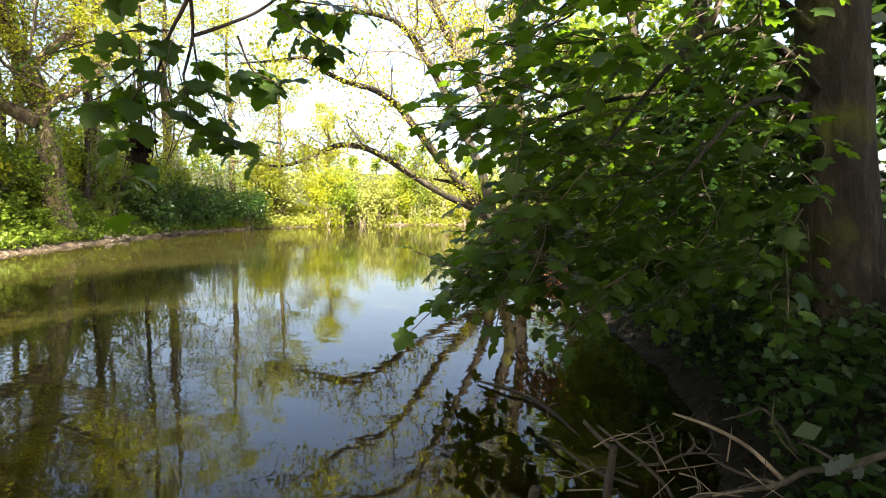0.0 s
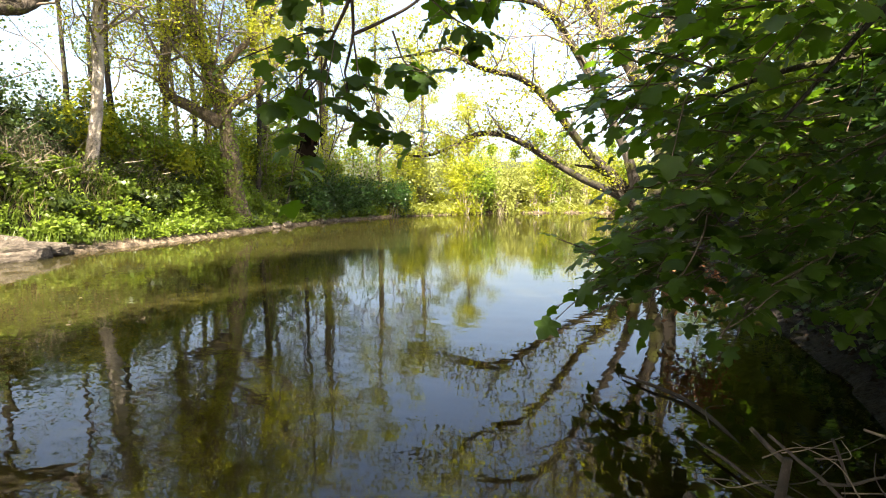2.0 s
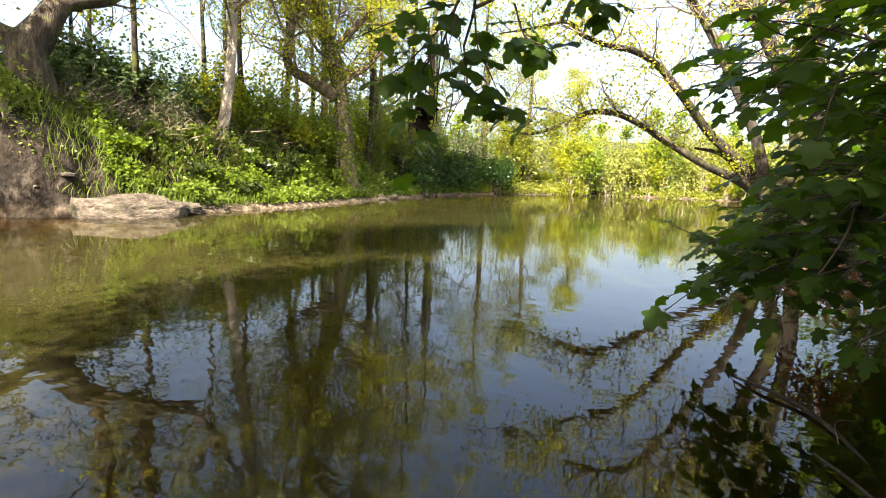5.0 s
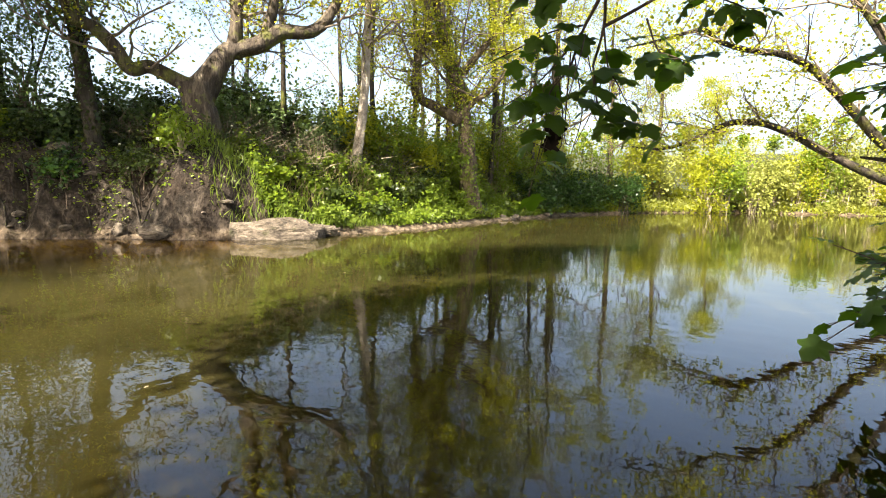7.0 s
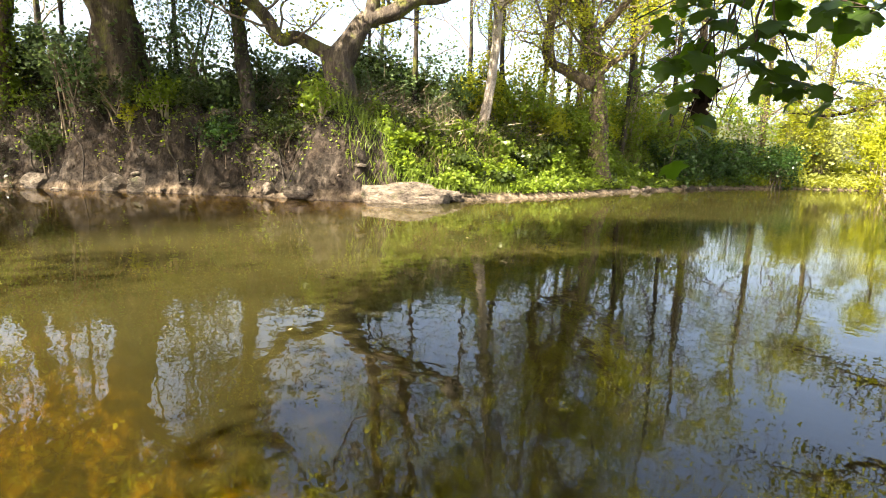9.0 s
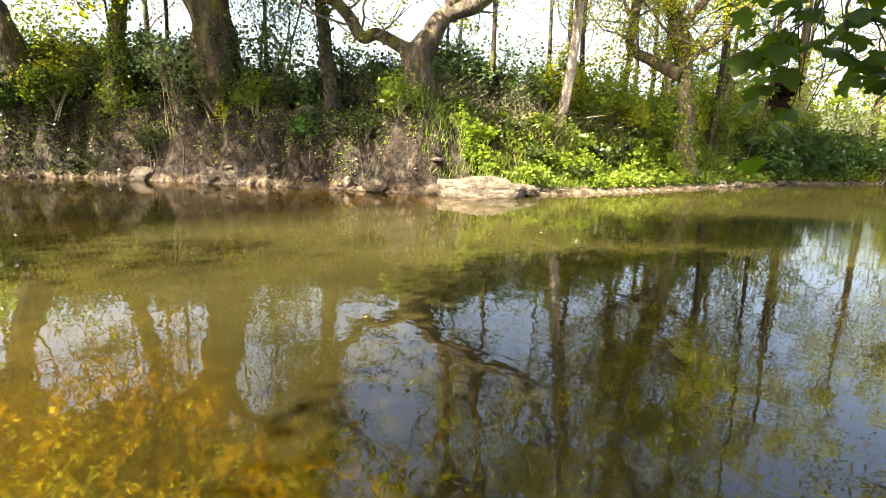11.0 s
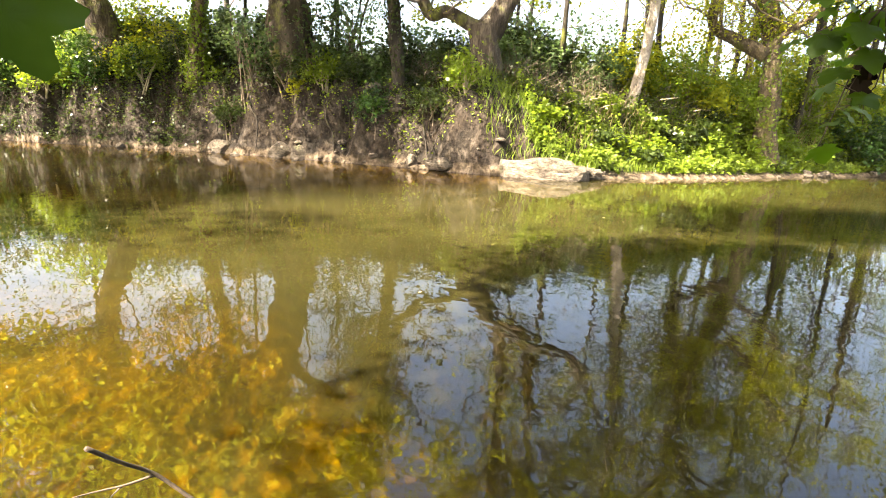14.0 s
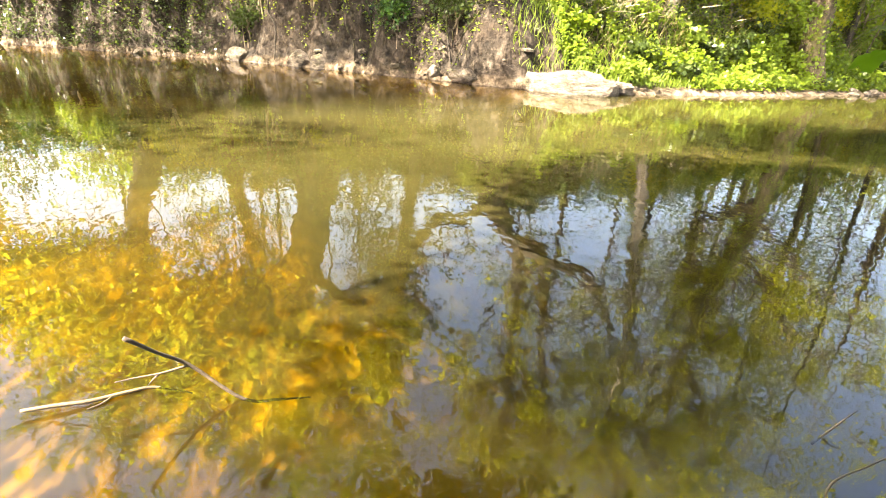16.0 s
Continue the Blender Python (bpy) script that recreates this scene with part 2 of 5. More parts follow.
def water_material():
    """Peaty river: Fresnel gloss over silt-laden, partly clear water."""
    m, nt, nd, ln = nodes_of("peaty_river_water")
    pos = position(nt)
    mid = noise_node(nt, pos, 0.5, 3, 0.5, 0.8)
    silt = mixc(nt, ramp(nt, mid, [(0.35, (0,)), (0.65, (1,))]), (0.024, 0.0225, 0.007), (0.040, 0.036, 0.011))
    dif = nd.new("ShaderNodeBsdfDiffuse")
    ln.new(silt, dif.inputs["Color"])
    clear = nd.new("ShaderNodeBsdfTransparent")
    clear.inputs["Color"].default_value = (0.73, 0.61, 0.13, 1)
    body = nd.new("ShaderNodeMixShader")
    sep = nd.new("ShaderNodeSeparateXYZ")
    ln.new(pos, sep.inputs[0])
    reach = math_node(nt, "ADD", math_node(nt, "MULTIPLY", sep.outputs["X"], -0.095), math_node(nt, "MULTIPLY", sep.outputs["Y"], 0.02))
    reach = math_node(nt, "ADD", reach, math_node(nt, "MULTIPLY", mid, 0.16))
    near = ramp(nt, reach, [(0.30, (0.84,)), (0.80, (0.34,))])
    # Less silt along the far bank darkens the water in place of tree shade.
    across = math_node(nt, "ADD", math_node(nt, "MULTIPLY", sep.outputs["X"], 0.1), math_node(nt, "MULTIPLY", sep.outputs["Y"], 0.0417))
    across = math_node(nt, "ADD", math_node(nt, "ADD", across, 1.45), math_node(nt, "MULTIPLY", mid, 0.12))
    bank_shade = ramp(nt, across, [(0.34, (0.90,)), (0.56, (0.34,))])
    ln.new(math_node(nt, "MAXIMUM", near, bank_shade), body.inputs[0])
    ln.new(dif.outputs[0], body.inputs[1])
    ln.new(clear.outputs[0], body.inputs[2])
    calm = ramp(nt, noise_node(nt, pos, 0.22, 3, 0.5), [(0.36, (0.35,)), (0.66, (1.6,))])
    r1 = noise_node(nt, stretched(nt, pos, 1.0, 1.5, 1), 3.2, 1, 0.4, 0.2)
    r2 = noise_node(nt, stretched(nt, pos, 1.0, 1.35, 1), 9.0, 1, 0.4, 0.2)
    h = math_node(nt, "ADD", math_node(nt, "MULTIPLY", r1, 0.0017), math_node(nt, "MULTIPLY", r2, 0.00055))
    h = math_node(nt, "MULTIPLY", h, calm)
    nrm = bump(nt, h, 1.0, 1.0)
    gl = nd.new("ShaderNodeBsdfGlossy")
    gl.inputs["Roughness"].default_value = 0.0
    ln.new(nrm, gl.inputs["Normal"])
    fr = nd.new("ShaderNodeFresnel")
    fr.inputs["IOR"].default_value = 1.5
    ln.new(nrm, fr.inputs["Normal"])
    mx = nd.new("ShaderNodeMixShader")
    ln.new(fr.outputs[0], mx.inputs[0])
    ln.new(body.outputs[0], mx.inputs[1])
    ln.new(gl.outputs[0], mx.inputs[2])
    finish(nt, mx.outputs[0])
    return m


GROUND, WATER = ground_material(), water_material()


# ---- geometry helpers ----
def mesh_of(name, verts, faces, material, smooth=True):
    me = bpy.data.meshes.new(name)
    me.from_pydata(verts, [], faces)
    me.materials.append(material)
    if smooth:
        me.polygons.foreach_set("use_smooth", [True] * len(me.polygons))
    me.update()
    return me


def linked(name, me, parent=None, label=""):
    ob = new(name, me)
    if parent is not None:
        ob.parent = parent
        ob.matrix_parent_inverse = parent.matrix_world.inverted()
    return tagged(ob, label)


def part(name, verts, faces, material, parent=None, label="", smooth=True):
    return linked(name, mesh_of(name, verts, faces, material, smooth), parent, label)


def thing(name, at, label, category, group=""):
    e = new(name)
    e.location = at
    e.empty_display_size = 0.2
    e.matrix_world = Matrix.Translation(at)
    return tagged(e, label, category, group)


def spline(pts, radii, per=4):
    """Catmull-Rom through the points, with radii."""
    p = np.array(pts, float)
    r = np.interp(np.linspace(0, 1, len(p)), np.linspace(0, 1, len(radii)), radii)
    q = np.vstack([2 * p[0] - p[1], p, 2 * p[-1] - p[-2]])
    out, rad = [], []
    for i in range(len(p) - 1):
        for k in range(per):
            t = k / per
            a, b, c, d = q[i:i + 4]
            out.append(0.5 * (2 * b + (c - a) * t + (2 * a - 5 * b + 4 * c - d) * t * t + (3 * b - a - 3 * c + d) * t ** 3))
            rad.append(r[i] * (1 - t) + r[i + 1] * t)
    out.append(p[-1]), rad.append(r[-1])
    return np.array(out), np.array(rad)


class Geo:
    """Gathers tubes and leaves into one mesh."""

    def __init__(self):
        self.v, self.f3, self.f4, self.rest = [], [], [], []
        self.n = 0

    def add(self, verts, faces):
        verts = np.asarray(verts, float).reshape(-1, 3)
        if isinstance(faces, np.ndarray):
            (self.f3 if faces.shape[1] == 3 else self.f4).append(faces + self.n)
        else:
            self.rest.extend([tuple(i + self.n for i in f) for f in faces])
        self.v.append(verts)
        self.n += len(verts)

    def tube(self, c, r, sides=8, rough=0.0, seed=0.0, caps=True, ridge=0.0):
        c = np.asarray(c, float)
        r = np.asarray(r, float)
        d = np.gradient(c, axis=0)
        d /= np.linalg.norm(d, axis=1)[:, None] + 1e-9
        ref = np.array([0.31, 0.17, 0.93]) if abs(d[0][2]) < 0.8 else np.array([0.9, 0.3, 0.1])
        u = np.cross(d, ref)
        u /= np.linalg.norm(u, axis=1)[:, None] + 1e-9
        w = np.cross(d, u)
        a = 2 * math.pi * np.arange(sides) / sides
        ca, sa = np.cos(a), np.sin(a)
        g = np.ones((len(c), sides))
        if rough or ridge:
            for i in range(len(c)):
                for k in range(sides):
                    if rough:
                        g[i, k] += rough * noise.noise(Vector((ca[k] * 1.2 + seed, sa[k] * 1.2, c[i][2] * 0.8 + c[i][0] * 0.4 + seed)))
                    if ridge:
                        g[i, k] += ridge * (abs(noise.noise(Vector((ca[k] * 4.5, sa[k] * 4.5 + seed, c[i][2] * 0.7)))) - 0.2) + 0.4 * ridge * noise.noise(Vector((ca[k] * 9, sa[k] * 9, c[i][2] * 2.5 + seed)))
        verts = c[:, None] + (u[:, None] * ca[None, :, None] + w[:, None] * sa[None, :, None]) * (r[:, None] * g)[..., None]
        i, k = np.meshgrid(np.arange(len(c) - 1), np.arange(sides), indexing="ij")
        k1 = (k + 1) % sides
        first = self.n
        self.add(verts, np.stack([i * sides + k, i * sides + k1, (i + 1) * sides + k1, (i + 1) * sides + k], -1).reshape(-1, 4))
        if caps:
            self.rest.append(tuple(first + q for q in range(sides - 1, -1, -1)))
            self.rest.append(tuple(first + (len(c) - 1) * sides + q for q in range(sides)))

    def slips(self, base, axis, normal, length, width):
        """Many small far leaves: a bent kite of two triangles each."""
        n = len(base)
        axis = axis / (np.linalg.norm(axis, axis=1)[:, None] + 1e-9)
        side = np.cross(axis, normal)
        side /= np.linalg.norm(side, axis=1)[:, None] + 1e-9
        l, w = np.asarray(length)[:, None], np.asarray(width)[:, None]
        bend = np.cross(side, axis) * l * 0.14
        kite = np.stack([base, base + side * w * 0.55 + axis * l * 0.4 + bend, base + axis * l, base - side * w * 0.5 + axis * l * 0.45 + bend], 1).reshape(-1, 3)
        self.add(kite, np.arange(n * 4).reshape(-1, 4))

    def leaves(self, base, axis, normal, length, width, fold=0.12):
        """Many simple leaves: four corners each, bent along the midrib."""
        n = len(base)
        axis = axis / (np.linalg.norm(axis, axis=1)[:, None] + 1e-9)
        side = np.cross(axis, normal)
        side /= np.linalg.norm(side, axis=1)[:, None] + 1e-9
        nr = np.cross(side, axis)
        l, w = np.asarray(length)[:, None], np.asarray(width)[:, None]
        quad = np.stack([base, base + axis * l * 0.45 + side * w * 0.5 + nr * w * fold, base + axis * l - nr * l * 0.12, base + axis * l * 0.45 - side * w * 0.5 + nr * w * fold], 1).reshape(-1, 3)
        self.add(quad, np.arange(n * 4).reshape(-1, 4))

    def lobed(self, base, axis, normal, length):
        """Many five-lobed leaves with pointed lobes, drooping."""
        half = [(0.10, -0.06), (0.36, -0.10), (0.50, 0.04), (0.40, 0.20), (0.66, 0.42), (0.53, 0.55), (0.33, 0.57), (0.27, 0.80), (0.0, 1.0)]
        rim = [(0.0, 0.0)] + half + [(-a, b) for a, b in half[-2::-1]]
        pts = np.array([(0.0, 0.32)] + rim)
        n, m = len(base), len(pts)
        axis = axis / (np.linalg.norm(axis, axis=1)[:, None] + 1e-9)
        side = np.cross(axis, normal)
        side /= np.linalg.norm(side, axis=1)[:, None] + 1e-9
        nr = np.cross(side, axis)
        l = np.asarray(length)[:, None, None]
        sag = -(0.28 * pts[:, 0] ** 2 + 0.22 * np.maximum(pts[:, 1] - 0.2, 0) ** 2) + 0.05 * np.sin(pts[:, 0] * 17 + pts[:, 1] * 11)
        v = base[:, None] + l * (side[:, None] * pts[None, :, :1] + axis[:, None] * pts[None, :, 1:] + nr[:, None] * sag[None, :, None])
        k = m - 1
        tri = [(0, 1 + i, 1 + (i + 1) % k) for i in range(k)]
        self.add(v, (np.arange(n)[:, None, None] * m + np.array(tri)[None]).reshape(-1, 3))

    def make(self, name, material, parent=None, label="", smooth=True):
        """One mesh object of all that was gathered."""
        me = bpy.data.meshes.new(name)
        v = np.concatenate(self.v)
        f3 = np.concatenate(self.f3) if self.f3 else np.zeros((0, 3), int)
        f4 = np.concatenate(self.f4) if self.f4 else np.zeros((0, 4), int)
        sizes = np.concatenate([np.full(len(f3), 3), np.full(len(f4), 4), np.array([len(f) for f in self.rest], int)]).astype(np.int32)
        loops = np.concatenate([f3.ravel(), f4.ravel(), np.array([i for f in self.rest for i in f], int)]).astype(np.int32)
        me.vertices.add(len(v))
        me.vertices.foreach_set("co", v.astype(np.float32).ravel())
        me.loops.add(len(loops))
        me.loops.foreach_set("vertex_index", loops)
        me.polygons.add(len(sizes))
        me.polygons.foreach_set("loop_start", (np.cumsum(sizes) - sizes).astype(np.int32))
        me.update(calc_edges=True)
        me.polygons.foreach_set("use_smooth", np.full(len(sizes), smooth))
        me.materials.append(material)
        me.update()
        return linked(name, me, parent, label)


def unit(v):
    v = np.asarray(v, float)
    return v / (np.linalg.norm(v) + 1e-9)


def leaf_frames(rng, n, up=0.6, droop=0.3):
    """Random directions for leaves: axes that droop, normals that lean up."""
    a = rng.normal(size=(n, 3))
    a[:, 2] = a[:, 2] * 0.5 - droop
    nrm = rng.normal(size=(n, 3)) * (1 - up) + np.array([0, 0, up])
    return a, nrm


# ---- the lie of the land ----
FAR_SHORE = [(-95, -75), (-60, -48), (-36, -22), (-28.5, -12), (-25.6, -7), (-24.4, -4), (-21.4, 0), (-17.8, 4.2), (-15.9, 6), (-14.75, 8.7), (-15.0, 12), (-15.6, 16), (-17.0, 22), (-17.9, 30), (-16.8, 37), (-12.5, 44), (-5, 47), (4, 48), (20, 54), (60, 70)]
NEAR_SHORE = [(-70, -98), (-24, -44), (-10, -20), (-3.6, -8), (-1.3, -3), (-0.42, -0.9), (0.05, 0.5), (0.75, 1.8), (1.25, 3.4), (1.4, 5.2), (1.15, 7.5), (0.7, 11), (0.0, 15), (0.4, 22), (1.4, 30), (5, 37), (22, 43), (64, 57)]


def polyline_distance(px, py, line):
    best = np.full(px.shape, 1e9)
    arc = np.zeros(px.shape)
    s = 0.0
    for (x0, y0), (x1, y1) in zip(line[:-1], line[1:]):
        dx, dy = x1 - x0, y1 - y0
        L = math.hypot(dx, dy)
        t = np.clip(((px - x0) * dx + (py - y0) * dy) / (L * L), 0, 1)
        d = np.hypot(px - x0 - t * dx, py - y0 - t * dy)
        near = d < best
        best = np.where(near, d, best)
        arc = np.where(near, y0 + t * dy, arc)
        s += L
    return best, arc


def inside(px, py, poly):
    r = np.zeros(px.shape, bool)
    j = len(poly) - 1
    for i in range(len(poly)):
        (xi, yi), (xj, yj) = poly[i], poly[j]
        if yi != yj:
            r ^= ((yi > py) != (yj > py)) & (px < (xj - xi) * (py - yi) / (yj - yi) + xi)
        j = i
    return r


def smooth_line(line, per=6):
    c, _ = spline([(x, y, 0) for x, y in line], [1] * len(line), per)
    return [(a, b) for a, b, _ in c.tolist()]


FAR_LINE, NEAR_LINE = smooth_line(FAR_SHORE), smooth_line(NEAR_SHORE)
RIVER = FAR_LINE + NEAR_LINE[::-1]


TABLE = np.random.default_rng(9).permutation(256)
SLOPES = np.random.default_rng(10).normal(size=(256, 2))
SLOPES /= np.linalg.norm(SLOPES, axis=1)[:, None]


def perlin(x, y):
    """Gradient noise over the plane, about -0.7 to 0.7."""
    xi, yi = np.floor(x).astype(int), np.floor(y).astype(int)
    xf, yf = x - xi, y - yi
    u, w = xf * xf * xf * (xf * (xf * 6 - 15) + 10), yf * yf * yf * (yf * (yf * 6 - 15) + 10)

    def corner(i, j):
        g = SLOPES[TABLE[(TABLE[(xi + i) & 255] + yi + j) & 255]]
        return g[..., 0] * (xf - i) + g[..., 1] * (yf - j)

    low = corner(0, 0) * (1 - u) + corner(1, 0) * u
    high = corner(0, 1) * (1 - u) + corner(1, 1) * u
    return (low * (1 - w) + high * w) * 1.4


def fbm(x, y, scale, seed):
    px, py = np.asarray(x, float) / scale + seed * 3.7, np.asarray(y, float) / scale - seed * 5.3
    return sum(perlin(px * 2.1 ** k + 17 * k, py * 2.1 ** k) * 0.536 ** k for k in range(4))


def ground_height(x, y, rough=True):
    x, y = np.atleast_1d(np.asarray(x, float)), np.atleast_1d(np.asarray(y, float))
    df, yf = polyline_distance(x, y, FAR_LINE)
    dn, yn = polyline_distance(x, y, NEAR_LINE)
    wet = inside(x, y, RIVER)
    buttress = 0.55 * perlin(yf / 1.1 + 3.3, df * 0.25) + 0.30 * perlin(yf / 0.42, df * 0.5 + 9.1)
    worn = df + (buttress - 0.12 if rough else 0.0) * np.interp(df, [0.05, 0.35, 1.8, 3.2], [0, 1, 1, 0])
    steep = np.interp(worn, [0, 0.12, 0.5, 0.95, 1.5, 2.2, 3.2, 4.5, 8, 12, 60], [0.0, 0.30, 1.45, 2.30, 2.65, 2.8, 2.95, 3.2, 4.45, 4.7, 5.5])
    gentle = np.interp(df, [0, 0.3, 1.0, 1.5, 2.4, 3.5, 6, 9, 60], [0.0, 0.16, 0.35, 0.95, 1.9, 2.5, 3.4, 3.9, 5.0])
    low = np.interp(df, [0, 0.4, 1.5, 5, 30, 90, 150, 320], [0.0, 0.3, 0.7, 1.2, 2.5, 8.0, 13.5, 17.0])
    steep = steep * (1 + 0.18 * np.clip((3.5 - y) / 4.0, 0, 1) * np.interp(df, [0, 4, 8], [1, 1, 0]))
    k = np.clip((yf - 6.5) / 2.5, 0, 1)
    far = steep * (1 - k) + gentle * k
    k2 = np.clip((yf - 34) / 10, 0, 1)
    far = far * (1 - k2) + low * k2
    near = np.interp(dn, [0, 0.3, 0.9, 2.0, 4, 9, 60], [0.0, 0.16, 0.48, 0.85, 1.25, 1.9, 3.0])
    bed = -np.minimum(0.85, 0.05 + np.minimum((0.07 + 0.26 * np.clip((y + 0.2) / 2.2, 0, 1)) * dn, 0.25 * df))
    z = np.where(wet, bed, np.where(df < dn, far, near))
    if rough:
        amp = np.where(wet, 0.05, np.clip(np.where(df < dn, df * 0.22, dn * 0.12), 0.02, 0.30))
        z = z + amp * fbm(x, y, 1.1, 3.1) + 0.35 * amp * fbm(x, y, 0.33, 7.7)
        cliff = np.where(wet, 0, np.where(df < dn, (1 - k) * np.clip(df * 0.8, 0, 1) * np.clip(3.2 - df, 0, 1), 0))
        z = z + cliff * 0.35 * fbm(x * 1.0, y, 0.8, 1.9)
        z = np.where(~wet & (np.minimum(df, dn) > 0.12), np.maximum(z, 0.03), z)
    return z


def steps(edges):
    out = []
    for (a, s), (b, _) in zip(edges[:-1], edges[1:]):
        out += list(np.arange(a, b - 1e-6, s))
    return np.array(out + [edges[-1][0]])


GX = steps([(-1400, 150), (-200, 20), (-60, 4), (-36, 0.8), (-28, 0.11), (-14.6, 0.9), (-3, 0.35), (-1, 0.12), (3.6, 0.5), (8, 2), (30, 15), (200, 150), (1400, 150)])
GY = steps([(-1400, 150), (-200, 20), (-60, 5), (-20, 0.9), (-12, 0.13), (9.5, 0.2), (24, 0.7), (50, 2), (70, 8), (200, 25), (400, 150), (1700, 150)])
gx, gy = np.meshgrid(GX, GY)
gh = ground_height(gx, gy)
nx_, ny_ = len(GX), len(GY)
MAPS = {"height": gh, "far": polyline_distance(gx, gy, FAR_LINE)[0], "near": polyline_distance(gx, gy, NEAR_LINE)[0], "river": inside(gx, gy, RIVER).astype(float)}


def lie(kind, x, y):
    """Height, distance to a shore or wetness at places on the ground sheet."""
    x, y, m = np.asarray(x, float), np.asarray(y, float), MAPS[kind]
    i = np.clip(np.searchsorted(GX, x) - 1, 0, nx_ - 2)
    j = np.clip(np.searchsorted(GY, y) - 1, 0, ny_ - 2)
    u, w = (x - GX[i]) / (GX[i + 1] - GX[i]), (y - GY[j]) / (GY[j + 1] - GY[j])
    return (m[j, i] * (1 - u) + m[j, i + 1] * u) * (1 - w) + (m[j + 1, i] * (1 - u) + m[j + 1, i + 1] * u) * w


def gz(x, y):
    return float(lie("height", x, y))


gi = (np.arange(ny_ - 1)[:, None] * nx_ + np.arange(nx_ - 1)[None]).ravel()
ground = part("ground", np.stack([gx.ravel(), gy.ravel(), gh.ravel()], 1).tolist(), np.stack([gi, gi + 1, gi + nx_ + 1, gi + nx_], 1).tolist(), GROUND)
tagged(ground, "brown earth river banks with mud, rock and grass", "ground", kind="structure")
wx = steps([(-100, 10), (-40, 2), (70, 2)])
wy = steps([(-100, 10), (-40, 2), (75, 2)])
mx_, my_ = np.meshgrid(wx, wy)
wi = (np.arange(len(wy) - 1)[:, None] * len(wx) + np.arange(len(wx) - 1)[None]).ravel()
water = part("water", np.stack([mx_.ravel(), my_.ravel(), 0 * mx_.ravel()], 1).tolist(), np.stack([wi, wi + 1, wi + len(wx) + 1, wi + len(wx)], 1).tolist(), WATER)
tagged(water, "slow brown river water with rippled reflections", "water", kind="structure")


# ---- trees ----
def shoot(geo, tips, rng, p, d, length, r, level, spread=0.9, up=0.25, kids=4, sides=5):
    """A branch that wanders and divides; the ends of its last twigs go to tips."""
    p, d = np.array(p, float), unit(d)
    n = max(3, int(length / 0.35)) if level else 3
    n = min(n, 9)
    pts, dirs = [p], [d]
    for _ in range(n):
        d = unit(d + rng.normal(size=3) * 0.22 + np.array([0, 0, up * 0.25]))
        p = p + d * length / n
        pts.append(p), dirs.append(d)
    rad = np.linspace(r, r * 0.35, n + 1)
    geo.tube(np.array(pts), rad, sides if level else 3, caps=False)
    if level == 0:
        tips.append((pts[-1], d)), tips.append((pts[len(pts) // 2], d))
        return
    for k in range(kids):
        t = 0.25 + 0.75 * (k + rng.random()) / kids
        i = min(n, int(t * n))
        dd = unit(dirs[i] * 0.6 + rng.normal(size=3) * spread + np.array([0, 0, up]))
        shoot(geo, tips, rng, pts[i], dd, length * rng.uniform(0.4, 0.65), r * 0.45, level - 1, spread, up, kids, max(3, sides - 1))
    tips.append((pts[-1], d))


def foliage(geo, rng, tips, per, size, scatter, droop=0.3, up=0.5):
    """Leaves scattered about the twig ends, in clumps."""
    c = np.array([t[0] for t in tips])
    n = int(len(c) * per * 0.62)
    load = rng.lognormal(0.0, 0.8, len(c)) * (0.25 + np.clip(1.2 * fbm(c[:, 0] + c[:, 2] * 0.7, c[:, 1] - c[:, 2] * 0.6, 1.6, 4.4) + 0.6, 0, 2))
    k = rng.choice(len(c), n, p=load / load.sum())
    base = c[k] + rng.normal(size=(n, 3)) * scatter * np.array([0.85, 0.85, 0.55])
    a, nr = leaf_frames(rng, n, up, droop)
    ln = 1.25 * size * rng.uniform(0.6, 1.3, n)
    geo.slips(base, a, nr, ln, ln * rng.uniform(0.7, 1.0, n))


